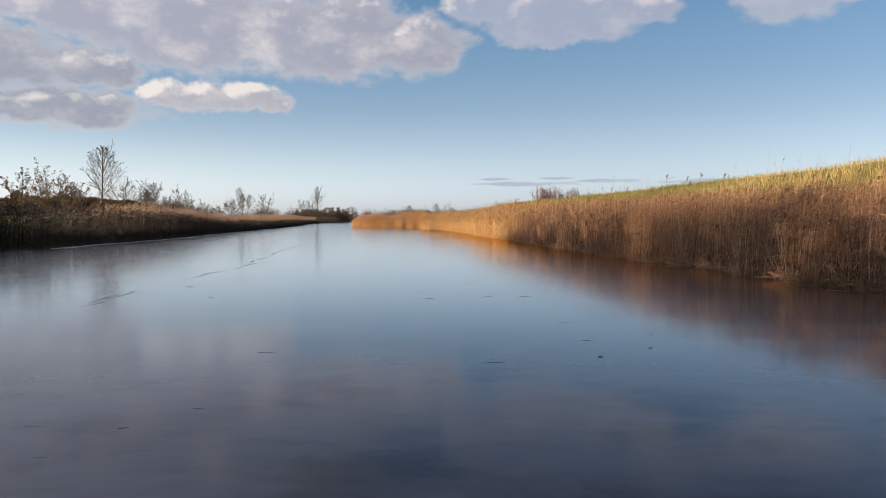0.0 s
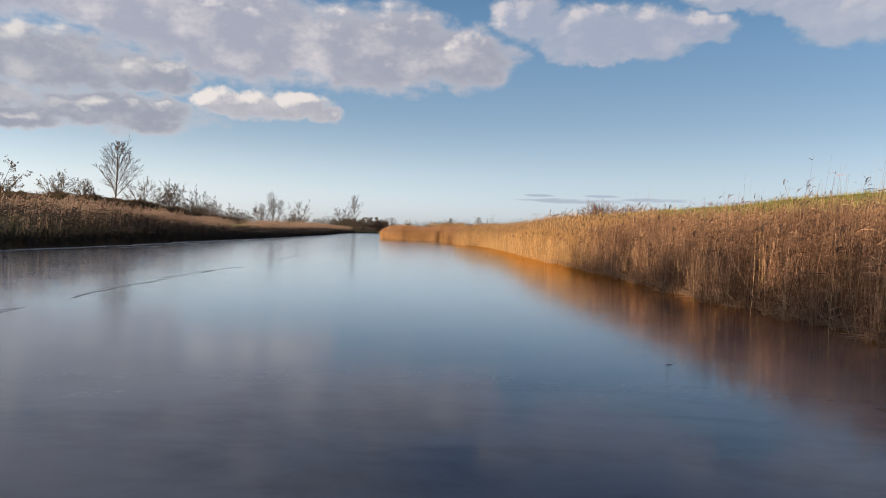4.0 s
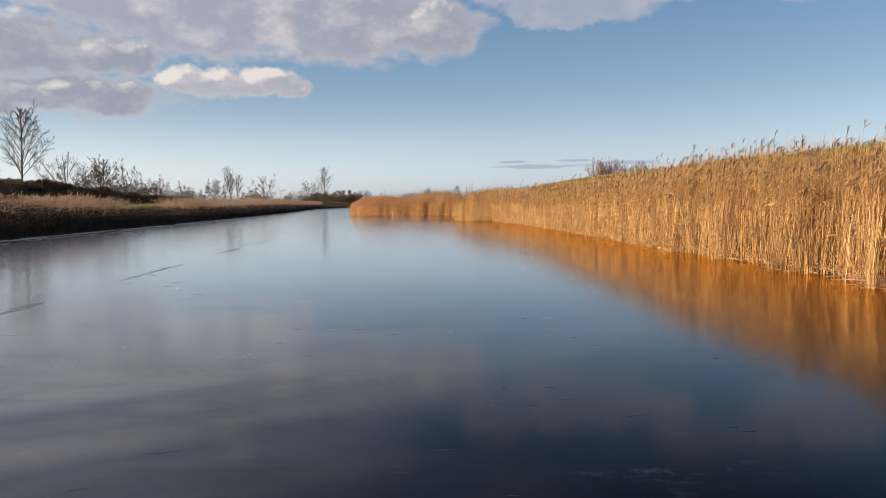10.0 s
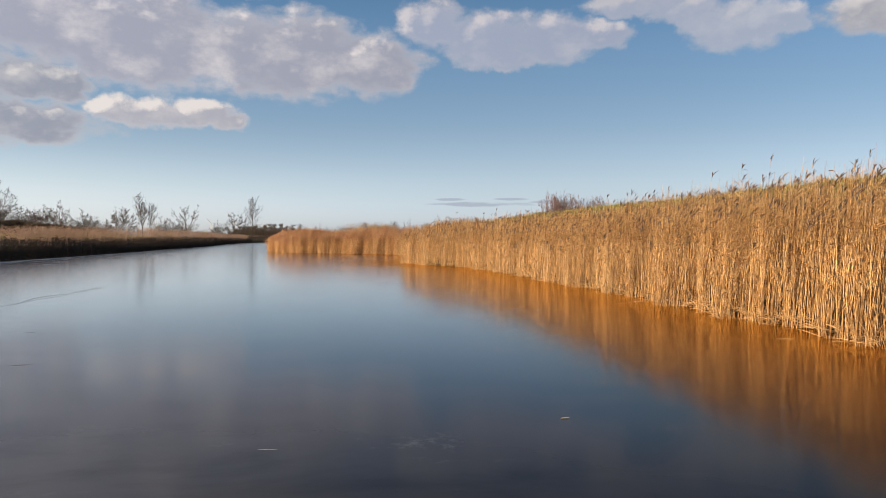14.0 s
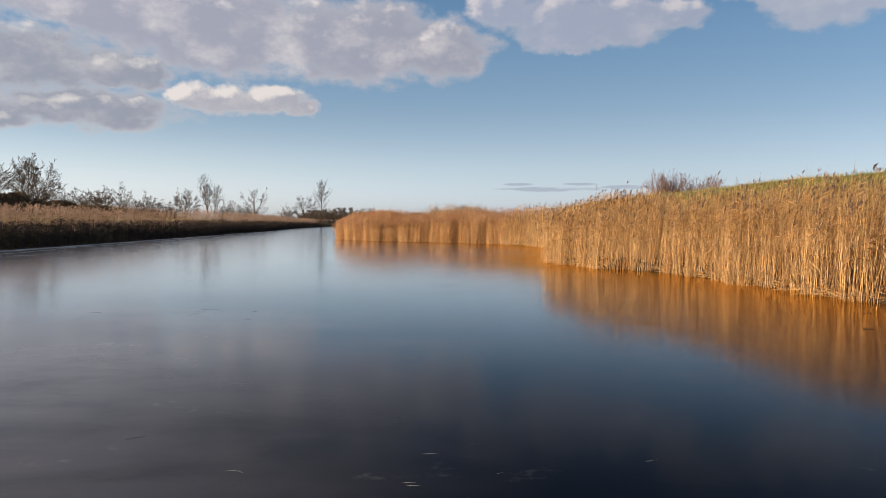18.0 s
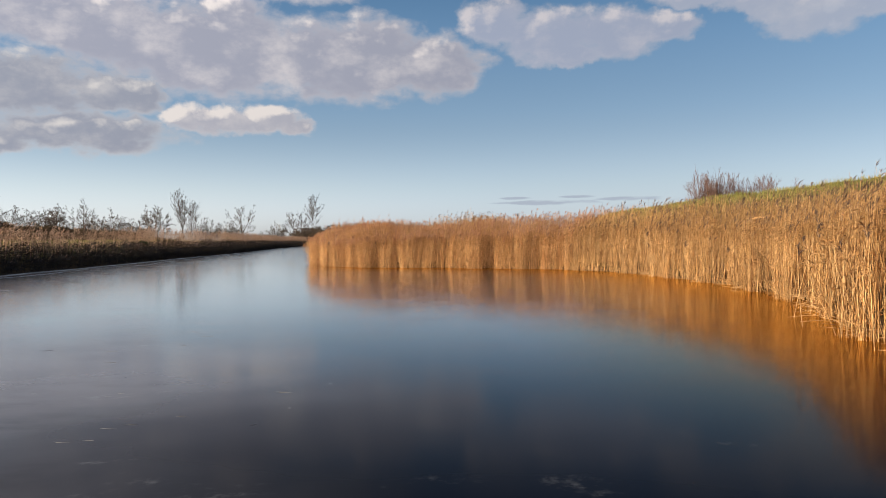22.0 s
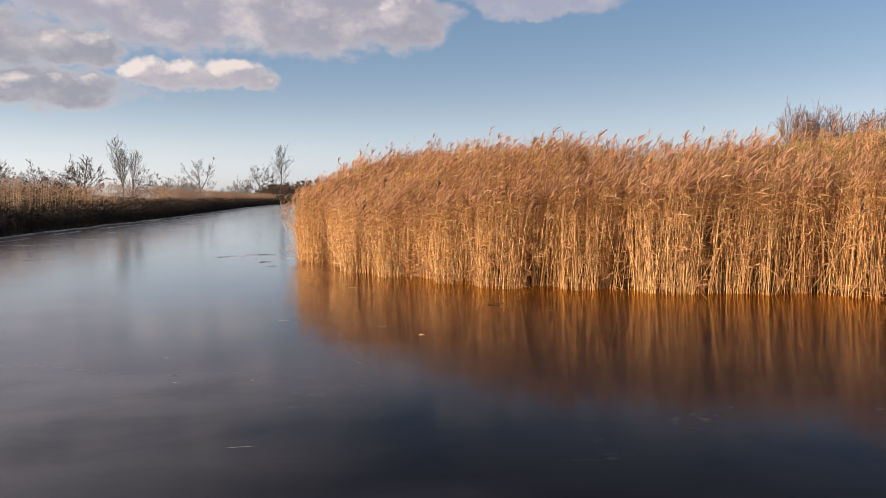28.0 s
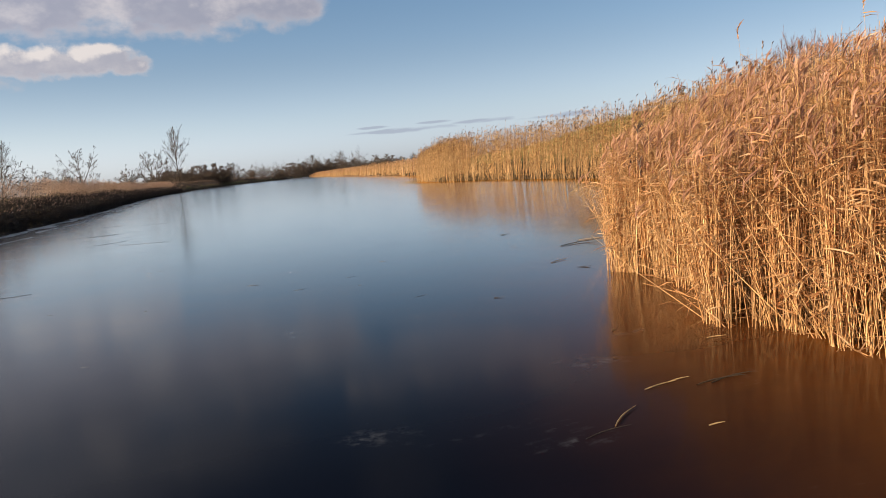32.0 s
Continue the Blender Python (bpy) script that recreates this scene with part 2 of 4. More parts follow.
def plant(name, tones, rough=0.6, through_light=0.0, patch=0.35, clump=0.0):
    """Dry or green plant matter: a tone for each blade, drifting slowly over the bed."""
    m, g, b = material(name)
    rnd = g.add("ShaderNodeNewGeometry").outputs["Random Per Island"]
    pos = g.add("ShaderNodeNewGeometry").outputs["Position"]
    ramp = g.add("ShaderNodeValToRGB")
    while len(ramp.color_ramp.elements) < len(tones):
        ramp.color_ramp.elements.new(0.5)
    for i, (e, c) in enumerate(zip(ramp.color_ramp.elements, tones)):
        e.position, e.color = i / (len(tones) - 1), (*c, 1)
    drift = g.noise(pos, 0.35, 3.0)
    fac = g.math("ADD", g.math("MULTIPLY", rnd, 1 - patch), g.math("MULTIPLY", g.step(drift, 0.3, 0.7), patch))
    g.link(fac, ramp.inputs[0])
    grain = g.noise(pos, 26.0, 2.0)
    col = g.mix(g.step(grain, 0.42, 0.72, 0.0, 0.6), ramp.outputs[0], tones[0])
    if clump:      # darker upright streaks in the colour stand in for shaded gaps between tufts
        tuft = g.add("ShaderNodeMapping")
        g.link(pos, tuft.inputs[0])
        tuft.inputs["Scale"].default_value = (1.0, 1.0, 0.16)
        gap_tone = g.math("MAXIMUM", g.step(g.noise(tuft.outputs[0], 4.2, 2.0, 0.6), 0.46, 0.62), g.math("MAXIMUM", g.step(g.noise(tuft.outputs[0], 1.3, 2.0), 0.54, 0.66, 0.0, 0.7), g.step(g.noise(tuft.outputs[0], 11.0, 1.0), 0.55, 0.70)))
        col = g.mix(g.math("MULTIPLY", gap_tone, clump), col, tuple(0.55 * c for c in tones[0]))
    g.link(col, b.inputs["Base Color"])
    b.inputs["Roughness"].default_value = rough
    b.inputs["Specular IOR Level"].default_value = 0.25
    if through_light:
        t = g.add("ShaderNodeBsdfTranslucent")
        g.link(col, t.inputs[0])
        mix = g.add("ShaderNodeMixShader")
        mix.inputs[0].default_value = through_light
        g.link(b.outputs[0], mix.inputs[1]), g.link(t.outputs[0], mix.inputs[2])
        out = next(n for n in m.node_tree.nodes if n.type == "OUTPUT_MATERIAL")
        g.link(mix.outputs[0], out.inputs[0])
    return m


STALK = plant("reed_stalk", [(0.17, 0.075, 0.025), (0.64, 0.37, 0.148), (0.88, 0.59, 0.30), (0.73, 0.42, 0.155)], patch=0.25, clump=0.52)
LEAF = plant("reed_leaf", [(0.20, 0.09, 0.035), (0.62, 0.34, 0.13), (0.80, 0.52, 0.25)], 0.55, 0.3, 0.2, clump=0.52)
PLUME = plant("reed_plume", [(0.07, 0.05, 0.043), (0.14, 0.09, 0.07), (0.26, 0.175, 0.125)], 0.8, 0.3)
PLUME_RED = plant("red_plume", [(0.26, 0.13, 0.085), (0.48, 0.26, 0.165), (0.68, 0.41, 0.27)], 0.8, 0.3)
STALK_RED = plant("reed_stalk_red", [(0.18, 0.08, 0.03), (0.75, 0.435, 0.185), (0.94, 0.645, 0.34)], patch=0.25, clump=0.36)
LEAF_RED = plant("reed_leaf_red", [(0.30, 0.13, 0.05), (0.76, 0.43, 0.20), (0.95, 0.69, 0.41)], 0.55, 0.42, 0.2, clump=0.3)
# greyer copies of STALK and LEAF: the first bed's shade in their colour
STALK_SHADED = plant("reed_stalk_shaded", [(0.13, 0.06, 0.035), (0.52, 0.285, 0.165), (0.88, 0.565, 0.36)], patch=0.2, clump=0.45)
LEAF_SHADED = plant("reed_leaf_shaded", [(0.12, 0.055, 0.03), (0.50, 0.27, 0.155), (0.85, 0.54, 0.33)], 0.55, 0.3, 0.2, clump=0.6)
# near-black brown: the bank's shade is put into the reeds' colour
LEFT_STALK_SHADED = plant("left_stalk_shaded", [(0.022, 0.016, 0.013), (0.045, 0.033, 0.028), (0.075, 0.058, 0.05)])
LEFT_LEAF_SHADED = plant("left_leaf_shaded", [(0.022, 0.015, 0.012), (0.045, 0.034, 0.028), (0.08, 0.06, 0.05)], 0.6, 0.15)
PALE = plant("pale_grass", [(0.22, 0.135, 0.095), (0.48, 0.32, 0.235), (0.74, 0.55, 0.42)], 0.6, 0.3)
GRASS = plant("grass_blade", [(0.16, 0.165, 0.04), (0.29, 0.27, 0.075), (0.43, 0.375, 0.125)], 0.55, 0.3, 0.6)
STRAW = plant("straw", [(0.30, 0.19, 0.10), (0.55, 0.40, 0.24), (0.74, 0.58, 0.38)], 0.6, 0.3, 0.3)
BARK = plant("bark", [(0.06, 0.044, 0.034), (0.11, 0.082, 0.062)], 0.85)
TWIG = plant("twig", [(0.05, 0.037, 0.029), (0.115, 0.085, 0.065)], 0.8)
TWIG_RED = plant("twig_red", [(0.14, 0.08, 0.068), (0.26, 0.16, 0.135)], 0.8)
DRY_LEAF = plant("dry_leaf", [(0.10, 0.07, 0.045), (0.19, 0.135, 0.085), (0.28, 0.20, 0.12)], 0.7, 0.3)
BRAMBLE = plant("bramble_leaf", [(0.08, 0.055, 0.036), (0.17, 0.115, 0.072), (0.27, 0.185, 0.115)], 0.7, 0.35)
EVERGREEN = plant("evergreen_leaf", [(0.012, 0.035, 0.012), (0.025, 0.06, 0.018)], 0.5, 0.2)


def make_ice():
    m, g, b = material("lake_ice")
    pos = g.add("ShaderNodeNewGeometry").outputs["Position"]
    mp = g.add("ShaderNodeMapping")
    g.link(pos, mp.inputs[0])
    mp.inputs["Scale"].default_value = (0.55, 1.0, 1.0)
    big = g.noise(mp.outputs[0], 0.16, 4.0, 0.55, 0.4)
    mid = g.noise(mp.outputs[0], 1.3, 5.0, 0.6, 0.3)
    fine = g.noise(pos, 9.0, 4.0, 0.6)
    sp = g.add("ShaderNodeSeparateXYZ")
    g.link(pos, sp.inputs[0])
    # haze at both ends of the reach also imitates reflected cloud; black ice between
    across = g.math("ADD", sp.outputs[0], g.math("MULTIPLY", g.math("SUBTRACT", big, 0.5), 10.0))
    # the grey's edge is shifted to follow the camera's path
    bent = g.math("ADD", across, g.step(sp.outputs[1], 100.0, 144.0, 0.0, 4.0))
    left = g.math("MULTIPLY", g.step(bent, 0.5, -6.0), g.step(sp.outputs[1], 150.5, 141.0, 0.0, 1.0))
    first = g.math("MAXIMUM", g.math("MULTIPLY", g.step(sp.outputs[1], 82.0, 62.0), g.step(across, 6.0, -6.0)), g.step(sp.outputs[1], 54.0, 22.0, 0.0, 0.85))
    last = g.math("MULTIPLY", g.math("MULTIPLY", g.step(sp.outputs[1], 122.0, 131.0), g.step(sp.outputs[1], 142.0, 135.0)), 0.08)
    cloud_haze = g.math("MAXIMUM", g.math("MAXIMUM", first, last), left)
    cloud_haze = g.math("MULTIPLY", cloud_haze, g.step(mid, 0.25, 0.6, 0.55, 1.0))
    col = g.mix(g.step(big, 0.35, 0.7), (0.005, 0.0075, 0.016), (0.010, 0.013, 0.024))
    col = g.mix(cloud_haze, col, (0.215, 0.22, 0.262))
    # brown near the bank: peat, and the reeds' reflection put into the colour
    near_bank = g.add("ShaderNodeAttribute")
    near_bank.attribute_name = "peat_reflection"
    brown_amount = g.math("MULTIPLY", near_bank.outputs["Fac"], g.step(mid, 0.3, 0.65, 0.75, 1.0))
    col = g.mix(brown_amount, col, (0.20, 0.066, 0.009))
    frost = g.math("MULTIPLY", g.step(mid, 0.60, 0.78), g.step(fine, 0.45, 0.7))
    col = g.mix(g.math("MULTIPLY", frost, 0.28), col, (0.55, 0.57, 0.60))
    g.link(col, b.inputs["Base Color"])
    ruffled = g.step(bent, -3.0, -11.0)
    r = g.math("ADD", g.math("MULTIPLY_ADD", ruffled, 0.012, 0.09), g.math("MULTIPLY", g.step(mid, 0.3, 0.7), 0.04))
    b.inputs["Specular IOR Level"].default_value = 0.0
    b.inputs["Roughness"].default_value = 0.7
    gloss = g.add("ShaderNodeBsdfAnisotropic")
    tint_mask = g.add("ShaderNodeAttribute")
    tint_mask.attribute_name = "reed_tint"
    g.link(g.mix(tint_mask.outputs["Fac"], (1.0, 1.0, 1.0), (1.0, 0.74, 0.34)), gloss.inputs["Color"])      # the gloss is tinted warm along the bank to deepen the reeds' reflection
    g.link(g.math("ADD", r, g.math("MULTIPLY", frost, 0.2)), gloss.inputs["Roughness"])
    tangent = g.add("ShaderNodeTangent")
    tangent.direction_type = "UV_MAP"
    g.link(tangent.outputs[0], gloss.inputs["Tangent"])
    g.link(g.math("MULTIPLY_ADD", ruffled, 0.0, -0.15), gloss.inputs["Anisotropy"])
    bump = g.add("ShaderNodeBump")
    bump.inputs["Strength"].default_value, bump.inputs["Distance"].default_value = 0.12, 0.004
    rip = g.add("ShaderNodeMapping")
    g.link(pos, rip.inputs[0])
    rip.inputs["Scale"].default_value = (0.22, 1.0, 1.0)
    ripple = g.math("MULTIPLY", g.noise(rip.outputs[0], 1.5, 3.0, 0.5, 0.6), g.math("MULTIPLY_ADD", ruffled, 3.0, 0.4))
    g.link(g.math("ADD", ripple, g.math("ADD", g.math("MULTIPLY", mid, 0.8), g.math("MULTIPLY", fine, 0.14))), bump.inputs["Height"])
    g.link(bump.outputs[0], gloss.inputs["Normal"])
    # the gloss grows quickly towards grazing sight, as on wet smooth ice
    weight = g.add("ShaderNodeLayerWeight")
    weight.inputs["Blend"].default_value = 0.5
    steep = g.math("DIVIDE", g.math("SUBTRACT", 1.0, weight.outputs["Facing"]), g.math("ADD", g.step(sp.outputs[1], 62.0, 84.0, 0.195, 0.165), g.step(sp.outputs[1], 100.0, 130.0, 0.0, 0.02)))
    shine = g.math("MULTIPLY_ADD", g.math("EXPONENT", g.math("MULTIPLY", g.math("MULTIPLY", steep, steep), -1.0)), 0.88, 0.012)
    skin = g.add("ShaderNodeMixShader")
    g.link(shine, skin.inputs[0]), g.link(b.outputs[0], skin.inputs[1]), g.link(gloss.outputs[0], skin.inputs[2])
    out = next(n for n in m.node_tree.nodes if n.type == "OUTPUT_MATERIAL")
    g.link(skin.outputs[0], out.inputs[0])
    return m


ICE = make_ice()


def make_ground():
    m, g, b = material("grassland")
    pos = g.add("ShaderNodeNewGeometry").outputs["Position"]
    sp = g.add("ShaderNodeSeparateXYZ")
    g.link(pos, sp.inputs[0])
    n1, n2, n3 = g.noise(pos, 0.12, 4.0), g.noise(pos, 1.6, 5.0), g.noise(pos, 14.0, 4.0)
    green = g.mix(g.step(n1, 0.35, 0.65), (0.19, 0.19, 0.05), (0.30, 0.26, 0.09))
    green = g.mix(g.step(n2, 0.4, 0.75, 0.0, 0.6), green, (0.20, 0.16, 0.07))
    earth = g.mix(g.step(n2, 0.3, 0.7), (0.055, 0.038, 0.022), (0.14, 0.09, 0.045))
    low = g.math("ADD", sp.outputs[2], g.math("MULTIPLY", g.math("SUBTRACT", n2, 0.5), 0.6))
    col = g.mix(g.step(low, 0.45, 0.95), earth, green)
    col = g.mix(g.step(n3, 0.4, 0.8, 0.0, 0.4), col, (0.05, 0.045, 0.02))
    g.link(col, b.inputs["Base Color"])
    b.inputs["Roughness"].default_value = 0.9
    b.inputs["Specular IOR Level"].default_value = 0.1
    bump = g.add("ShaderNodeBump")
    bump.inputs["Strength"].default_value, bump.inputs["Distance"].default_value = 0.8, 0.15
    g.link(g.math("ADD", n2, n3), bump.inputs["Height"])
    g.link(bump.outputs[0], b.inputs["Normal"])
    return m


GROUND = make_ground()


def plain(name, col, rough=0.6, vary=0.25, scale=3.0):
    m, g, b = material(name)
    pos = g.add("ShaderNodeNewGeometry").outputs["Position"]
    n = g.noise(pos, scale, 5.0)
    g.link(g.mix(g.step(n, 0.3, 0.75), col, tuple(c * (1 - vary) for c in col)), b.inputs["Base Color"])
    b.inputs["Roughness"].default_value = rough
    return m


FROST = plain("frosted_ice", (0.34, 0.35, 0.38), 0.5, 0.75, 1.1)
RIME = plain("white_rime", (0.22, 0.23, 0.25), 0.6, 0.3, 6.0)
CRACK = plain("crack_ice", (0.15, 0.155, 0.17), 0.22, 0.6, 4.0)
WHITE_STEEL = plain("white_steel", (0.55, 0.56, 0.58), 0.4, 0.1)
WET_WOOD = plain("wet_wood", (0.06, 0.04, 0.025), 0.6, 0.4, 20.0)
STRAW = plain("broken_straw", (0.55, 0.38, 0.18), 0.6, 0.4, 20.0)


# ---- mesh helpers ----
def quad_mesh(name, verts, quads, mat, smooth=False):
    me = bpy.data.meshes.new(name)
    verts, quads = np.asarray(verts, np.float32).reshape(-1, 3), np.asarray(quads, np.int32).reshape(-1, 4)
    me.vertices.add(len(verts))
    me.vertices.foreach_set("co", verts.ravel())
    me.loops.add(quads.size)
    me.loops.foreach_set("vertex_index", quads.ravel())
    me.polygons.add(len(quads))
    me.polygons.foreach_set("loop_start", np.arange(0, quads.size, 4, dtype=np.int32))
    me.polygons.foreach_set("loop_total", np.full(len(quads), 4, np.int32))
    if smooth:
        me.polygons.foreach_set("use_smooth", np.ones(len(quads), bool))
    me.materials.append(mat)
    me.update(calc_edges=True)
    return me


def strips(c, side, width):
    """Thin blades along the centre lines c (n, s, 3), with a side vector (n, 3) and half widths (s,) or (n, s)."""
    n, s = c.shape[:2]
    w = np.broadcast_to(np.asarray(width), (n, s))[..., None] * side[:, None, :]
    v = np.stack([c - w, c + w], 2).reshape(-1, 3)
    base = (np.arange(n)[:, None] * s + np.arange(s - 1)[None]) * 2
    q = np.stack([base, base + 1, base + 3, base + 2], -1).reshape(-1, 4)
    return v, q


def tubes(c, r, k=3):
    """Tapered round stems along the centre lines c (n, s, 3), with radii (n, s), k sides."""
    n, s = c.shape[:2]
    r = np.broadcast_to(np.asarray(r), (n, s))
    t = c[:, -1] - c[:, 0]
    t /= np.linalg.norm(t, axis=1, keepdims=True) + 1e-9
    ref = np.where(np.abs(t[:, 2:3]) > 0.9, np.array([[1.0, 0, 0]]), np.array([[0, 0, 1.0]]))
    a = np.cross(t, ref)
    a /= np.linalg.norm(a, axis=1, keepdims=True) + 1e-9
    b = np.cross(t, a)
    ang = np.arange(k) * 2 * np.pi / k
    ring = np.cos(ang)[None, :, None] * a[:, None] + np.sin(ang)[None, :, None] * b[:, None]
    v = (c[:, :, None, :] + r[:, :, None, None] * ring[:, None]).reshape(-1, 3)
    i = np.arange(n)[:, None, None] * s * k + np.arange(s - 1)[None, :, None] * k
    j, j2 = np.arange(k)[None, None], (np.arange(k) + 1)[None, None] % k
    q = np.stack([i + j, i + j2, i + k + j2, i + k + j], -1).reshape(-1, 4)
    return v, q


def join(pieces):
    vs, qs, off = [], [], 0
    for v, q in pieces:
        vs.append(v), qs.append(q + off)
        off += len(v)
    return np.concatenate(vs), np.concatenate(qs)


def part(name, me, parent, label="", kind=""):
    ob = new(name, me)
    ob.parent = parent
    return tagged(ob, label, kind=kind)


# ---- plan ----
RIGHT = [(9.2, -40), (9.6, 15), (9.1, 24), (8.8, 35), (9.1, 50), (8.7, 62), (9.0, 78), (8.9, 90), (8.7, 99), (7.9, 105), (6.0, 108.3),
         (5.5, 111.3), (6.1, 115), (8.2, 119), (9.0, 126), (8.7, 133), (6.3, 138.3), (3.8, 140), (1.0, 141.8), (-2.0, 143),
         (-4.05, 145.2), (-5.45, 147.7), (-6.5, 150.1), (-6.55, 153), (-5.7, 156.4), (-3.5, 161), (0.5, 166), (4, 173), (6, 182), (5.2, 197),
         (3, 207), (3.4, 213), (7, 226), (11, 250), (13, 300), (16, 450), (19, 640), (50, 830)]
LEFT = [(-19, -60), (-18.6, 40), (-18, 60), (-18.8, 80), (-19.2, 105), (-20, 130), (-21, 155), (-22.3, 175), (-22.9, 200), (-25, 228),
        (-28, 262), (-30, 310), (-30, 370), (-25, 450), (-10, 570), (10, 690), (36, 850)]
DYKE = [(32, -400), (32, 110), (33, 170), (36, 230), (45, 300), (70, 420), (130, 600)]
LEFT_DYKE = [(-62, -300), (-60, 120), (-62, 210), (-72, 290), (-95, 380), (-150, 520)]


def near_line(p, line):
    """Distance from the points p (n, 2) to a polyline, and on which side (positive: right of it)."""
    best, sign = np.full(len(p), 1e9), np.ones(len(p))
    for (x0, y0), (x1, y1) in zip(line, line[1:]):
        d = np.array([x1 - x0, y1 - y0])
        q = p - np.array([x0, y0])
        t = np.clip(q @ d / (d @ d), 0, 1)
        e = q - t[:, None] * d
        dist = np.hypot(e[:, 0], e[:, 1])
        s = np.where(q[:, 0] * d[1] - q[:, 1] * d[0] > 0, 1, -1)
        m = dist < best - 1e-9
        best[m], sign[m] = dist[m], s[m]
    return best, sign


def wave(p, f, seed):
    a = np.random.RandomState(seed).uniform(0, 6.28, 6)
    x, y = p[:, 0] * f, p[:, 1] * f
    return (np.sin(x + a[0] + np.sin(y * 0.7 + a[1])) + np.sin(0.8 * y + a[2] + np.sin(x * 0.6 + a[3])) + 0.5 * np.sin(2.1 * x - 1.7 * y + a[4])) / 2.5


def ground_height(p):
    dr, sr = near_line(p, RIGHT)
    dl, sl = near_line(p, LEFT)
    land_r, land_l = dr * sr, dl * -sl
    land = np.maximum(land_r, land_l)
    z = -0.7 + 0.95 * np.clip((land + 0.6) / 1.6, 0, 1)
    z += 0.35 * np.clip((land - 1) / 8, 0, 1)
    z += np.where((land_l > 0) & (land_r < land_l), 0.85 * np.clip((land_l - 0.9) / 2.4, 0, 1) + 0.25 * np.clip((land_l - 4) / 7, 0, 1), 0)
    d, _ = near_line(p, DYKE)
    z = np.where(land_r > 0, np.maximum(z, 5.0 + 0.5 * np.clip((p[:, 1] - 100) / 80, 0, 1) - 2.4 * np.clip((p[:, 1] - 225) / 60, 0, 1) - np.maximum(d - 2, 0) * 0.34), z)
    d, _ = near_line(p, LEFT_DYKE)
    crest = np.interp(p[:, 1], [100, 124, 142, 178, 200, 212, 260], [3.4, 4.2, 5.1, 5.3, 4.6, 3.9, 3.7])
    z = np.where(land_l > 0, np.maximum(z, crest - np.maximum(d - 2, 0) * 0.42), z)
    return z + np.where(land > 2, 0.07 * wave(p, 0.9, 3) + 0.10 * wave(p, 0.23, 4), 0)


def axis(stops):
    out = []
    for (a, step), (b, _) in zip(stops, stops[1:]):
        out += list(np.arange(a, b - 1e-6, step))
    return np.array(out + [stops[-1][0]])


xs = axis([(-4000, 400), (-800, 60), (-200, 12), (-80, 2), (-32, 0.7), (-16, 2.0), (-9, 0.6), (14, 1.5), (56, 8), (120, 40), (600, 400), (4200, 1)])
ys = axis([(-900, 100), (-100, 10), (0, 2), (100, 1), (220, 3), (360, 10), (900, 60), (1500, 300), (4800, 1)])
gx, gy = np.meshgrid(xs, ys)
gp = np.stack([gx.ravel(), gy.ravel()], 1)
gi = np.arange(len(ys) - 1)[:, None] * len(xs) + np.arange(len(xs) - 1)[None]
ground = new("ground", quad_mesh("ground", np.column_stack([gp, ground_height(gp)]),
             np.stack([gi, gi + 1, gi + 1 + len(xs), gi + len(xs)], -1), GROUND, True))
tagged(ground, "rough winter grassland with banks and a grassy dyke", "ground", kind="structure")

ix, iy = axis([(-120, 12), (-36, 3), (-12, 0.6), (13, 3), (40, 14), (124, 1)]), axis([(-180, 20), (-20, 2), (90, 1), (172, 3), (280, 20), (940, 1)])
gx, gy = np.meshgrid(ix, iy)
gp = np.stack([gx.ravel(), gy.ravel()], 1)
gi = np.arange(len(iy) - 1)[:, None] * len(ix) + np.arange(len(ix) - 1)[None]
quads = np.stack([gi, gi + 1, gi + 1 + len(ix), gi + len(ix)], -1)
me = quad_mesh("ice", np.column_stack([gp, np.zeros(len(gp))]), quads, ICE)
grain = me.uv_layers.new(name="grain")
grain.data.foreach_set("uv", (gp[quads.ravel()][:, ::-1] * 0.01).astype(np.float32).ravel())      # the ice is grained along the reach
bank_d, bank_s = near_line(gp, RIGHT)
peat_reflection = me.attributes.new("peat_reflection", "FLOAT", "POINT")      # brown peat margin along the bank, its brown also imitating reflected reeds
peat_reflection.data.foreach_set("value", (np.interp(gp[:, 1], [34, 56], [0.3, 0.85]) * np.clip(1 - np.where(bank_s > 0, 0, bank_d) / np.interp(gp[:, 1], [136, 146], [3.4, 2.8]), 0, 1) ** 1.3).astype(np.float32))
reed_tint = me.attributes.new("reed_tint", "FLOAT", "POINT")      # a wider warm tint of the gloss, deepening the reeds' reflection
reed_tint.data.foreach_set("value", (np.clip(1.2 - 1.2 * np.where(bank_s > 0, 0, bank_d) / np.interp(gp[:, 1], [40, 56, 100, 112, 136, 148], [4.0, 5.4, 5.0, 4.6, 5.6, 2.0]), 0, 1) * np.clip((gp[:, 0] + 6.5) / 3.5, 0, 1)).astype(np.float32))
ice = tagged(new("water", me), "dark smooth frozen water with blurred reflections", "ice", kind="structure")


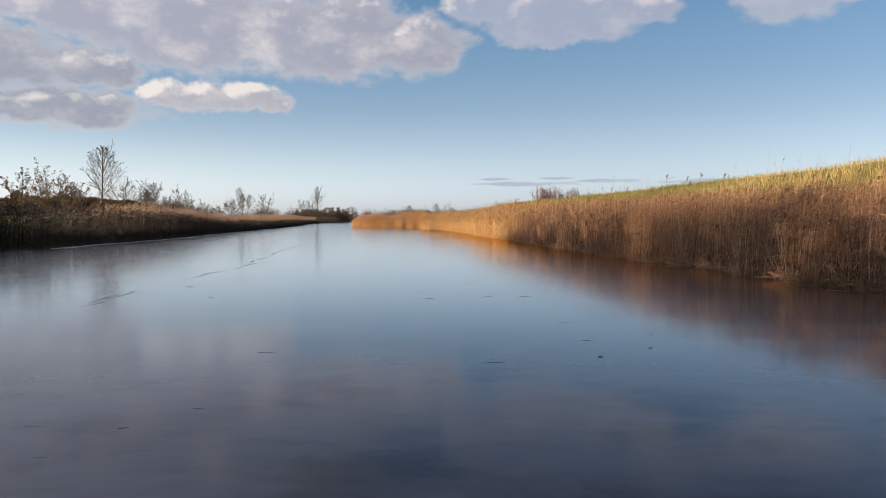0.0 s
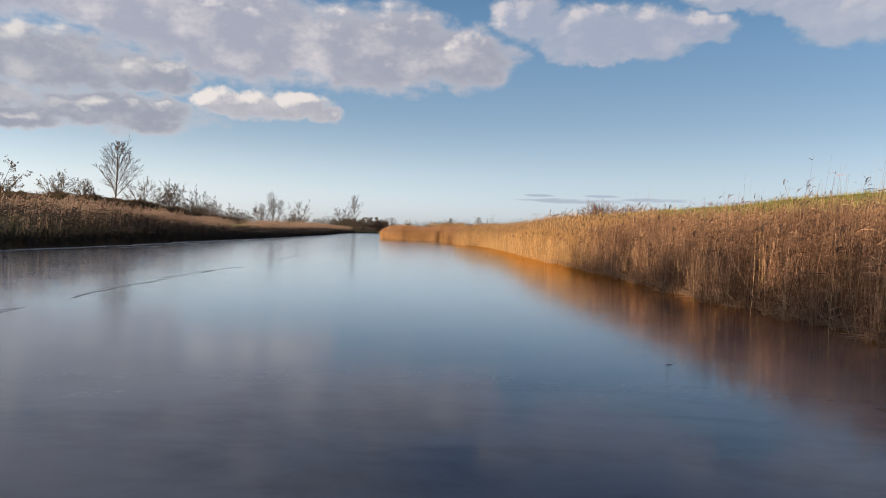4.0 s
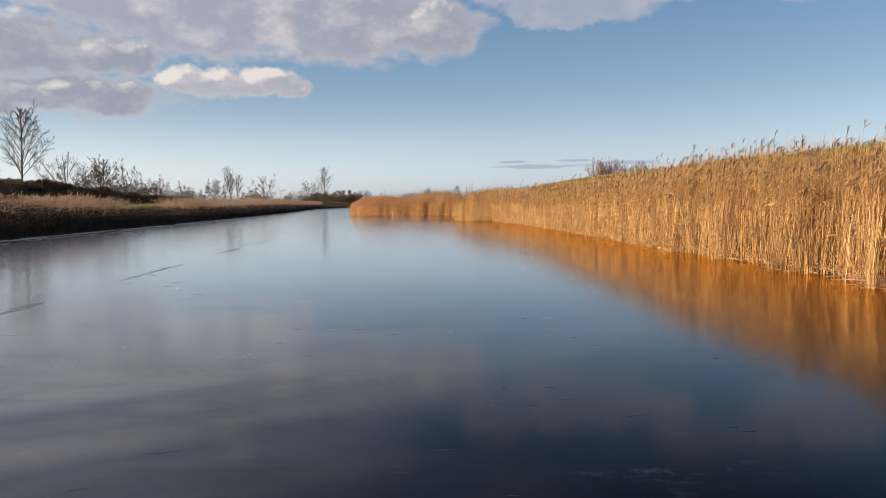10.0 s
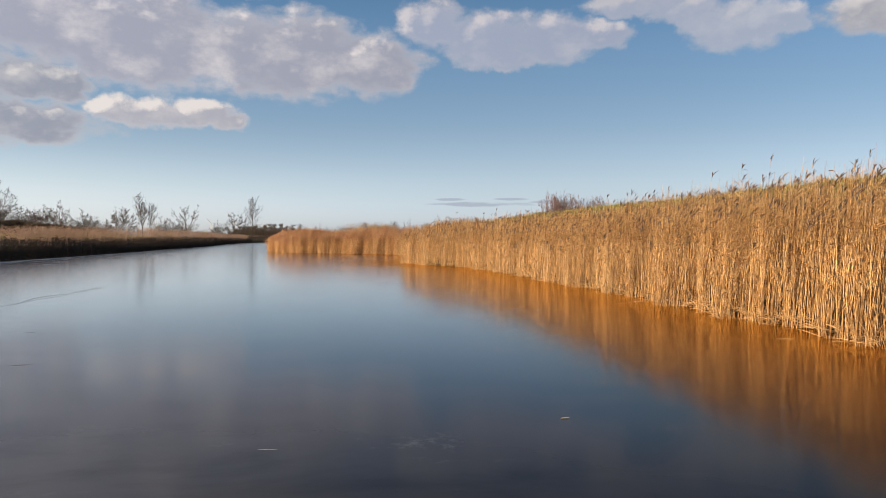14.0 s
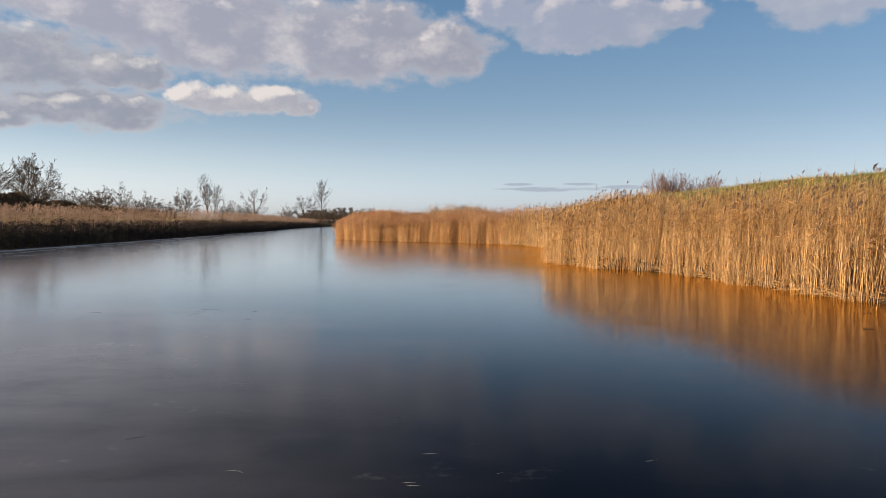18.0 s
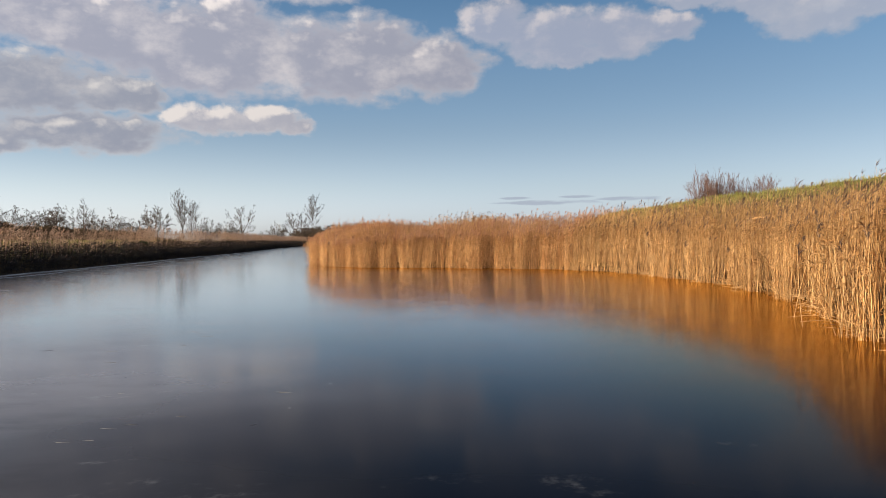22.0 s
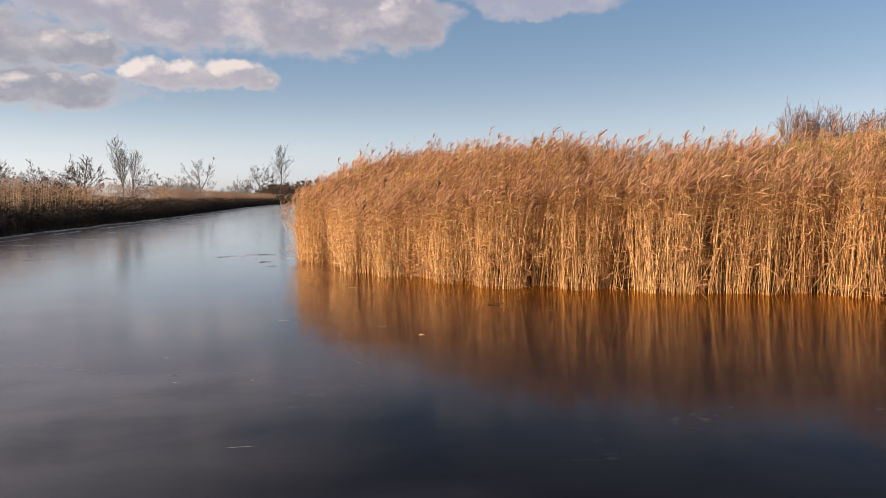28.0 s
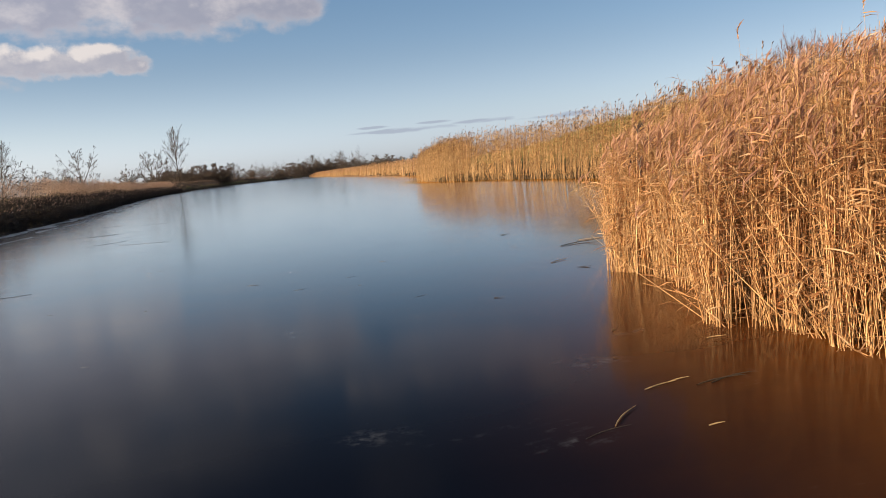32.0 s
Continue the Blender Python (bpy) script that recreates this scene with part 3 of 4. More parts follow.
# ---- reeds ----
def along(line, y0, y1, count, rs, depth, power=1.5, gaps=2.1):
    """Random places inside the land beside the line between y0 and y1, thickest at its edge. Also their distance from the edge."""
    pts = np.array(line, float)
    seg = np.diff(pts, axis=0)
    ln = np.hypot(seg[:, 0], seg[:, 1])
    cum = np.concatenate([[0], np.cumsum(ln)])
    keep = [i for i in range(len(pts)) if y0 <= pts[i, 1] <= y1]
    ya = np.interp(y0, pts[:, 1], cum) if keep[0] > 0 else 0
    yb = np.interp(y1, pts[:, 1], cum) if keep[-1] < len(pts) - 1 else cum[-1]
    s = rs.uniform(ya, yb, count)
    i = np.clip(np.searchsorted(cum, s) - 1, 0, len(seg) - 1)
    t = ((s - cum[i]) / ln[i])[:, None]
    nrm = np.stack([seg[:, 1], -seg[:, 0]], 1) / ln[:, None]
    vn = np.vstack([nrm[:1], nrm[:-1] + nrm[1:], nrm[-1:]])
    vn /= np.linalg.norm(vn, axis=1, keepdims=True)
    n = vn[i] * (1 - t) + vn[i + 1] * t
    d = depth * rs.rand(count) ** power
    rag = 0.22 * np.sin(s * 1.9) + 0.16 * np.sin(s * 4.7 + 1) + 0.12 * np.sin(s * 0.6 + 2)
    q = pts[i] + seg[i] * t + n * (d + rag)[:, None]
    thin = (0.5 * np.sin(s * 5.3 + 2 * np.sin(s * 1.1)) + 0.5 * np.sin(s * 11.7 + d * 4) > rs.uniform(-0.5, gaps, count)) & (d < 1.3)
    return q[~thin], d[~thin], n[~thin]


WIND = np.array([0.93, 0.25])
height_of = lambda h: np.clip(h, 0.3, 3.0)


def reeds(name, p, edge, out, rs, height, stalk_w, leaves, leaf_len, leaf_w, plume, mats, label, side=1.0, seed=1, leaf_low=0.33, spill=0.06, plumes=0.5, slope=0.5, emerge=0.03, mess=0.06, leafy=0.92, droop=0.75, lift=0.55, clump=0.075, fine=False, ragged=1.0):
    """A bed of reeds: stalks, dry leaves blown to one side and feathery seed heads. out: the way into the land, for stalks that spill over the edge."""
    n = len(p)
    p = p.copy()      # the stalks stand in clumps
    p[:, 1] += clump * np.sin(p[:, 1] * 11.0 + 2.5 * np.sin(p[:, 0] * 4.0) + seed)
    p[:, 0] += clump * np.sin(p[:, 0] * 9.0 + 2.5 * np.sin(p[:, 1] * 3.1) + seed)
    z0 = np.where(edge < 1.2, -0.05, np.maximum(ground_height(p) - 0.05, -0.05))
    hv = height * (1 + ragged * (0.05 * wave(p, 0.5, seed) + 0.035 * wave(p, 1.7, seed + 1)) + 0.05 * wave(p, 7.0, seed + 2)) * rs.normal(0.97, 0.065, n).clip(0.6, 1.14)
    hv *= 0.80 + 0.20 * np.clip(edge / 2.2, 0, 1)
    h = hv - slope * np.maximum(z0, 0)
    lean = rs.normal(0, 0.04, (n, 2)) * (1 + 0.8 * (edge < 0.5) + 4.0 * (rs.rand(n) < mess))[:, None] + WIND * (0.02 + 0.05 * rs.rand(n))[:, None]
    over = (rs.rand(n) < spill) & (edge < 1.0)
    lean[over] += -out[over] * side * rs.uniform(0.2, 0.75, over.sum())[:, None]
    h = np.where(over, h * rs.uniform(0.15, 0.45, n), h)
    emergent = rs.rand(n) < emerge
    h = np.where(emergent & ~over & (edge > 0.5), h * rs.uniform(1.03, 1.15, n), h)
    h *= 1 - 0.16 * np.exp(-((p[:, 0] + 6.4) ** 2 + (p[:, 1] - 154.8) ** 2) / 8.0)
    rim = np.clip((-1.5 - p[:, 0]) / 3.0, 0, 1) * (np.abs(p[:, 1] - 150) < 11) * np.exp(-edge / 0.9)      # the headland's edge slopes down
    h *= 1 - 0.32 * rim
    lean -= out * (0.06 * rim)[:, None]
    base = np.column_stack([p, z0])
    tip = np.column_stack([lean * h[:, None], np.sqrt(np.maximum(1 - (lean ** 2).sum(1), 0.2)) * h])
    bow = np.column_stack([WIND[None] * (h * rs.uniform(0.0, 0.09, n))[:, None], np.zeros(n)])

    def at(s):
        s = np.asarray(s)[..., None]
        return base[:, None] * 1.0 + tip[:, None] * s + bow[:, None] * s ** 3

    thing = tagged(new(name), label, "reeds", kind="stuff")
    st = np.array([0, 0.4, 0.75, 1.0] if fine else [0, 0.6, 1.0])
    c = at(np.broadcast_to(st, (n, len(st))))
    c[:, 1:-1, :2] += rs.normal(0, 0.012, (n, len(st) - 2, 2)) * height_of(h)[:, None, None]
    w = stalk_w * rs.uniform(0.7, 1.3, n)[:, None] * np.array([1.0, 0.9, 0.7, 0.35] if fine else [1.0, 0.85, 0.35])[None]
    part("reed_stalks", quad_mesh("reed_stalks", *tubes(c, w / 2, 3), mats[0]), thing, kind="stuff")
    if leaves:
        pieces = []
        for k in range(leaves):
            use = rs.rand(n) < leafy
            s = leaf_low + (0.97 - leaf_low) * rs.rand(n) ** 0.8
            o = at(s[:, None])[:, 0][use]
            m = len(o)
            a = rs.normal(0, 0.75, m) + math.atan2(WIND[1], WIND[0]) + np.where(rs.rand(m) < 0.16, math.pi, 0)
            ln = leaf_len * rs.uniform(0.5, 1.25, m)
            up = rs.normal(lift, 0.38, m)
            hd = np.stack([np.cos(a), np.sin(a), np.zeros(m)], 1)
            d1 = hd + np.array([0, 0, 1.0]) * up[:, None]
            d1 /= np.linalg.norm(d1, axis=1, keepdims=True)
            sag = rs.uniform(0.1, droop, m)[:, None] * np.array([[0, 0, -1.0]])
            ss = np.array([0, 0.4, 0.75, 1.0] if fine else [0, 0.5, 1.0])[None, :, None]
            cl = o[:, None] + (d1[:, None] * ss + sag[:, None] * ss ** 2) * ln[:, None, None]
            sd = np.cross(hd, np.array([0, 0, 1.0])) + rs.normal(0, 0.75, (m, 3)) + np.array([0, 0, 0.6]) * rs.choice([-1, 1], m)[:, None]
            sd -= d1 * (sd * d1).sum(1, keepdims=True)
            sd /= np.linalg.norm(sd, axis=1, keepdims=True)
            pieces.append(strips(cl, sd, leaf_w / 2 * rs.uniform(0.6, 1.3, m)[:, None] * np.array([0.7, 1.0, 0.7, 0.08] if fine else [0.75, 1.0, 0.08])[None]))
        part("reed_leaves", quad_mesh("reed_leaves", *join(pieces), mats[1]), thing, kind="stuff")
    if plume:
        pieces = []
        has = ((rs.rand(n) < plumes) | (emergent & (edge > 0.5) & (rs.rand(n) < 0.6))) & ~over
        top = at(np.full((n, 1), 0.985))[:, 0][has]
        m = len(top)
        for k in range(plume):
            a = rs.normal(0, 0.55, m) + math.atan2(WIND[1], WIND[0])
            hd = np.stack([np.cos(a), np.sin(a), np.zeros(m)], 1)
            d1 = hd * rs.uniform(0.05, 0.95, m)[:, None] + np.array([0, 0, 1.0])
            ln = rs.uniform(0.07, 0.18, m)
            ss = np.array([0, 0.45, 1.0])[None, :, None]
            o = top - np.array([0, 0, 0.12]) * rs.rand(m)[:, None]
            cl = o[:, None] + (d1[:, None] * ss + (hd * 0.14 - np.array([0, 0, 0.25]))[:, None] * ss ** 2) * ln[:, None, None]
            sd = np.cross(d1, rs.normal(0, 1, (m, 3)))
            sd /= np.linalg.norm(sd, axis=1, keepdims=True)
            pieces.append(strips(cl, sd, stalk_w * rs.uniform(0.45, 1.15, m)[:, None] * np.array([0.5, 1.0, 0.15])[None]))
        part("seed_heads", quad_mesh("seed_heads", *join(pieces), mats[2]), thing, kind="stuff")
    return thing


rs = np.random.RandomState(5)
GOLD, RUST = (STALK, LEAF, PLUME), (STALK_RED, LEAF_RED, PLUME_RED)
p, e, o = along(RIGHT, -12, 52, 27000, rs, 11.0, 1.8)
p = p + o * 0.15
reeds("reed_bed", p, e, o, rs, np.interp(p[:, 1], [0, 36, 56], [2.3, 2.38, 2.55]), 0.0125, 4, 0.36, 0.016, 4, (STALK_SHADED, LEAF_SHADED, PLUME), "tangled pale dry reeds with bent leaves in the shade", plumes=0.06, emerge=0.04, mess=0.42, spill=0.24, leaf_low=0.2)
p, e, o = along(RIGHT, 8, 50, 420, rs, 4.5, 0.8)
reeds("reed_bed", p + o * 1.2, e + 1.2, o, rs, rs.uniform(2.7, 3.3, len(p)), 0.008, 2, 0.34, 0.014, 3, (STALK_SHADED, LEAF_SHADED, PLUME), "thin reed stems with few leaves rising above the bed", spill=0.0, mess=0.1, slope=0.6, leaf_low=0.62, leafy=0.4, plumes=0.12)
p, e, o = along(RIGHT, 50, 137, 39000, rs, 4.5)
p = p + o * 0.2
reeds("reed_bed", p, e, o, rs, np.interp(p[:, 1], [50, 56, 65, 76, 86, 104, 116, 134], [2.5, 2.6, 2.78, 2.78, 2.62, 2.55, 2.5, 2.66]), 0.011, 2, 0.27, 0.019, 6, GOLD, "tall golden dry reeds along the frozen water", plumes=0.12, emerge=0.035, mess=0.09, leafy=0.85)
p, e, o = along(RIGHT, 137, 166, 27500, rs, 4.6, 1.7, gaps=4.5)
reeds("reed_bed", p, e, o, rs, np.interp(p[:, 0], [-7, -5.6, -4.4, -1, 2, 4, 8], [3.12, 2.88, 2.46, 2.25, 2.17, 2.36, 2.55]), 0.0095, 8, 0.20, 0.011, 6, RUST, "reddish dry reeds on a rounded headland", seed=9, spill=0.04, plumes=0.34, emerge=0.035, leaf_low=0.22, mess=0.18, droop=0.4, lift=0.3)
p, e, o = along(RIGHT, 145, 160, 5800, rs, 3.5, gaps=5.0)
reeds("reed_bed", p, e, o, rs, np.interp(p[:, 0], [-6, -4], [2.7, 2.3]), 0.0075, 15, 0.19, 0.0095, 5, RUST, "leafy pale reeds at the tip of the headland", seed=10, spill=0.03, fine=True, plumes=0.2, emerge=0.04, leaf_low=0.15, mess=0.2, droop=0.45, lift=0.3)
p, e, o = along(RIGHT, 166, 250, 4800, rs, 4.5)
reeds("reed_bed", p, e, o, rs, 3.6, 0.018, 5, 0.5, 0.03, 3, GOLD, "golden dry reeds on the next headland", seed=12)
p, e, o = along(RIGHT, 250, 830, 4200, rs, 7.0)
reeds("reed_bed", p, e, o, rs, 2.6, 0.07, 3, 0.7, 0.09, 2, RUST, "distant reddish-brown reeds along the far bank", seed=14)


def fallen(name, y0, y1, count, mat, label):
    """Broken stalks lying criss-cross at the foot of the bed."""
    q, d, n = along(RIGHT, y0, y1, count, rs, 0.75, 1.2)
    m = len(q)
    a, ln, tilt = rs.uniform(0, 6.28, m), rs.uniform(0.2, 0.75, m), rs.uniform(0.0, 0.5, m)
    dv = np.column_stack([np.cos(a), np.sin(a), tilt])
    start = np.column_stack([q + n * 0.12, rs.uniform(0.0, 0.16, m)])
    s = np.array([0, 0.5, 1.0])[None, :, None]
    c = start[:, None] + dv[:, None] * s * ln[:, None, None] + np.array([0, 0, -0.12]) * s ** 2 * ln[:, None, None]
    c[..., 2] = np.maximum(c[..., 2], 0.006)
    r = rs.uniform(0.003, 0.006, m)[:, None] * np.array([1.0, 0.9, 0.6])[None]
    return tagged(new(name, quad_mesh(name, *tubes(c, r, 3), mat)), label, "reeds", kind="stuff")


fallen("fallen_reeds", 6, 60, 5200, STALK_SHADED, "broken dry reed stalks lying at the water's edge")
fallen("fallen_reeds", 60, 134, 3000, STALK, "broken golden reed stalks lying at the foot of the bed")
fallen("fallen_reeds", 134, 162, 1500, STALK_RED, "broken reddish reed stalks round the headland")


def along_left(y0, y1, count, depth, power, shift=0.0):
    q, d, n = along([(-x, y) for x, y in LEFT], y0, y1, count, rs, depth, power)
    q[:, 0] *= -1
    n[:, 0] *= -1
    return q + n * shift, d + shift, n


SHADED, LIGHT = (LEFT_STALK_SHADED, LEFT_LEAF_SHADED, PALE), (PALE, PALE, PALE)
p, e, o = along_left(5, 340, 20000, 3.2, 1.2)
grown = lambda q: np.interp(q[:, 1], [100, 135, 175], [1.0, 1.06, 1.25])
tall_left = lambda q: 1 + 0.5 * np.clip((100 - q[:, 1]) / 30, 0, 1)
reeds("reed_bed", p, e, o, rs, (1.22 + 0.28 * np.clip((100 - p[:, 1]) / 30, 0, 1)) * tall_left(p) * grown(p), 0.018, 4, 0.45, 0.034, 1, SHADED, "reeds along the bank, their brown darkened for shade", seed=20, leaf_low=0.08, plumes=0.3, slope=0.75, ragged=2.2)
p, e, o = along_left(5, 340, 20000, 3.4, 1.0, 1.6)
keep = wave(p, 0.16, 41) + 0.5 * wave(p, 0.6, 42) > rs.uniform(-0.9, 1.1, len(p)) - 1.6 * np.exp(-((p[:, 1] - 95) / 34) ** 2) + 2.6 * np.exp(-((p[:, 1] - 114) / 8) ** 2) + 3.0 * (p[:, 1] < 58)
p, e, o = p[keep], e[keep], o[keep]
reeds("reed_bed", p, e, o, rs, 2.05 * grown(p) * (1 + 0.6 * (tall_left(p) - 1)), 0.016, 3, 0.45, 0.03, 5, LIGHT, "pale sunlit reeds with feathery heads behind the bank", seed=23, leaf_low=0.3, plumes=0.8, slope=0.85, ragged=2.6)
p, e, o = along_left(340, 840, 3500, 8.0, 1.0)
reeds("reed_bed", p, e, o, rs, 2.2, 0.08, 3, 0.7, 0.1, 2, SHADED, "distant reeds along the curving bank, their brown darkened for shade", seed=25)


# ---- grass on the dykes ----
def grass(name, n, place, height, width, mat, label):
    p = place(n)
    n = len(p)
    z = ground_height(p)
    a = rs.uniform(0, 6.28, n)
    hd = np.stack([np.cos(a), np.sin(a), np.zeros(n)], 1)
    h = height * rs.uniform(0.5, 1.4, n)
    ss = np.array([0, 0.5, 1.0])[None, :, None]
    c = np.column_stack([p, z - 0.03])[:, None] + (np.array([0, 0, 1.0]) * ss + hd[:, None] * ss ** 2 * rs.uniform(0.2, 0.9, n)[:, None, None]) * h[:, None, None]
    sd = np.stack([-hd[:, 1], hd[:, 0], np.zeros(n)], 1)
    ob = new(name, quad_mesh(name, *strips(c, sd, width * np.array([0.5, 0.4, 0.06])), mat))
    return tagged(ob, label, "grass", kind="stuff")


def beside_dyke(n):
    y = rs.uniform(10, 300, n)
    x = np.interp(y, [q[1] for q in DYKE], [q[0] for q in DYKE])
    return np.column_stack([x + rs.uniform(-11, 3, n), y])


def left_meadow(n):
    y = rs.uniform(60, 330, n)
    x = np.interp(y, [q[1] for q in LEFT], [q[0] for q in LEFT])
    return np.column_stack([x - rs.uniform(8, 30, n), y])


grass("grass", 46000, beside_dyke, 0.28, 0.035, GRASS, "green grass on the dyke in low sun")


def dyke_foot(n):
    y = rs.uniform(8, 60, n)
    x = np.interp(y, [q[1] for q in DYKE], [q[0] for q in DYKE])
    p = np.column_stack([x - 11 + 11 * rs.rand(n) ** 1.5, y])
    return p[wave(p, 0.8, 61) + 0.6 * wave(p, 2.6, 62) > rs.uniform(-0.9, 1.2, n)]


grass("dry_grass", 26000, dyke_foot, 0.42, 0.022, STRAW, "bleached dry grass among the green on the dyke")


def left_slope(n):
    y = rs.uniform(60, 300, n)
    x = np.interp(y, [q[1] for q in LEFT_DYKE], [q[0] for q in LEFT_DYKE])
    return np.column_stack([x + rs.uniform(-4, 14, n) * rs.uniform(0.5, 1, n), y])


grass("dead_grass", 30000, left_slope, 0.75, 0.11, BRAMBLE, "matted brown dead growth over the dyke")
grass("grass", 12000, left_meadow, 0.30, 0.06, GRASS, "green meadow grass behind the reeds")


# ---- trees ----
def unit(v):
    return v / (np.linalg.norm(v, axis=-1, keepdims=True) + 1e-9)


def branches(p0, d, ln, r, tr, segs=3, wild=0.22, rise=0.15):
    n = len(p0)
    s = np.linspace(0, 1, segs + 1)[None, :, None]
    bend = tr.normal(0, wild, (n, 3)) + np.array([0, 0, rise])
    c = p0[:, None] + (d[:, None] * s + bend[:, None] * s ** 2 * 0.5) * ln[:, None, None]
    taper = np.linspace(1, 0.35, segs + 1)[None]
    return c, r[:, None] * taper


def sprout(c, r, ln, count, tr, angle, ratio, lo, hi, rise, rmin, oval=False):
    """Side shoots of the stems c."""
    n, k = len(c), c.shape[1] - 1
    i = np.repeat(np.arange(n), count)
    s = tr.uniform(lo, hi, len(i))
    if oval:      # evenly up the stem
        s = lo + (hi - lo) * (np.tile(np.arange(count), n) + tr.rand(len(i))) / count
    f = np.minimum((s * k).astype(int), k - 1)
    t = (s * k - f)[:, None]
    p0 = c[i, f] * (1 - t) + c[i, f + 1] * t
    along_it = unit(c[i, f + 1] - c[i, f])
    side = unit(np.cross(along_it, tr.normal(0, 1, (len(i), 3))))
    if oval:
        turn = np.arange(len(i)) * 2.4
        side = np.column_stack([np.cos(turn), np.sin(turn), np.zeros(len(i))])
    a = np.radians(tr.normal(angle, 9, len(i)))[:, None]
    d = unit(along_it * np.cos(a) + side * np.sin(a) + np.array([0, 0, rise]))
    new_ln = ln[i] * (1.12 - s * 0.75) * ratio * tr.uniform(0.65, 1.25, len(i))
    if oval:
        new_ln = ln[i] * ratio * np.sin(np.pi * np.clip((s - 0.05) / 0.95, 0.1, 0.97) ** 0.7) * tr.uniform(0.8, 1.15, len(i))
    new_r = np.maximum((r[i, f] * (1 - t[:, 0]) + r[i, f + 1] * t[:, 0]) * 0.55, rmin)
    return p0, d, new_ln, new_r


def tree(name, x, y, top, seed, label, style="tree", stems=1, twig=0.014, mats=(BARK, TWIG), leaf=None, lean=0.0, group="", leaf_size=1.0, leaf_share=0.35, dense=1.0, levels=3):
    """A bare tree or shrub as tall as its top's height over the water asks, with its trunk and its crown."""
    tr = np.random.RandomState(seed)
    z = float(ground_height(np.array([[x, y]]))[0]) - 0.1
    h = max(top - z, 1.0)
    if style == "tree":
        d = unit(np.column_stack([tr.normal(0, 0.05 + 0.12 * (stems > 1), stems) + lean, tr.normal(0, 0.05 + 0.1 * (stems > 1), stems), np.ones(stems)]))
        ln = h * 0.93 * np.linspace(1, 0.8, stems)
        plan = [(30, 40, 0.40, 0.26, 0.98, 0.08), (9, 36, 0.46, 0.2, 1.0, 0.12), (8, 34, 0.48, 0.2, 1.0, 0.08)]
        r0, k0 = 0.013 * h, 0.04
    elif style == "round":
        # limbs that fan out from a short bole to a domed crown
        low_fork = 0.05 if stems > 5 else 0.14
        stems += 5
        turn, rise_to = np.arange(stems) * 2.4 + tr.uniform(0, 0.6, stems), np.linspace(0.36, 1.0, stems)
        spread = (0.60 if low_fork < 0.1 else 0.47) * np.sqrt(np.maximum(1.02 - ((rise_to - 0.5) / 0.51) ** 2, 0)) * tr.uniform(0.75, 1.1, stems)
        fork = tr.uniform(low_fork, low_fork + 0.16, stems)
        reach = np.column_stack([np.cos(turn) * spread, np.sin(turn) * spread, rise_to * 0.92 - fork]) * h
        d, ln = unit(reach), np.linalg.norm(reach, axis=1)
        plan = [(8, 40, 0.42, 0.3, 1.0, 0.08), (6, 38, 0.52, 0.25, 1.0, 0.05), (5, 34, 0.58, 0.25, 1.0, 0.03)]
        r0, k0 = 0.008 * h, 0.0
    else:
        d = unit(np.column_stack([tr.normal(0, 0.55 / dense, stems), tr.normal(0, 0.55 / dense, stems), np.ones(stems)]))
        ln = h * tr.uniform(0.7, 1.0, stems)
        plan = [(7, 34, 0.5, 0.2, 1.0, 0.2), (6, 36, 0.5, 0.2, 1.0, 0.1)]
        r0, k0 = 0.009 * h, 0.15
    thing = new(name)
    p0 = np.zeros((stems, 3)) + np.column_stack([tr.normal(0, k0 * h * (stems > 1), stems), tr.normal(0, k0 * h * (stems > 1), stems), np.zeros(stems)])
    twig *= 0.42
    if style == "round":
        p0[:, 2] = fork * h
    c, r = branches(p0, d, ln, np.full(stems, r0) * tr.uniform(0.75, 1.0, stems), tr, 6, 0.04 if style == "tree" else 0.14, 0.05)
    trunk = tubes(c, r, 6)
    if style == "round":      # a short bole, from which the limbs fork
        bole = np.array([[[0, 0, 0], [0.005 * h, 0, 0.1 * h], [0, 0, fork.max() * h]]])
        trunk = join([trunk, tubes(bole, np.array([[0.02, 0.015, 0.010]]) * h, 6)])
    pieces = []
    for level, (count, angle, ratio, lo, hi, rise) in enumerate(plan[:levels]):
        count = int(count * dense)
        p0, d, ln, rr = sprout(c, r, ln, count, tr, angle, ratio, lo, hi, rise, twig, style == "tree" and level == 0)
        c, r = branches(p0, d, ln, rr, tr, 2 if level else 3)
        pieces.append(tubes(c, r, 3))
    crown = join(pieces)
    k = h / np.percentile(crown[0][:, 2], 99.7)
    part("trunk", quad_mesh("trunk", trunk[0] * k, trunk[1], mats[0], True), thing)
    part("crown", quad_mesh("crown", crown[0] * k, crown[1], mats[1]), thing)
    if leaf:
        c = c * k
        o = c[:, 1:3].reshape(-1, 3)
        o = o[tr.rand(len(o)) < leaf_share]
        n = len(o)
        a = unit(tr.normal(0, 1, (n, 3)))
        cl = o[:, None] + a[:, None] * np.array([0, 0.05, 0.10])[None, :, None] * leaf_size
        part("leaves", quad_mesh("leaves", *strips(cl, unit(np.cross(a, tr.normal(0, 1, (n, 3)))), leaf_size * np.array([0.008, 0.035, 0.008])), leaf), thing)
    thing.matrix_basis = pose(x, y, z)
    return tagged(thing, label, "tree" if style != "shrub" else "shrub", group)


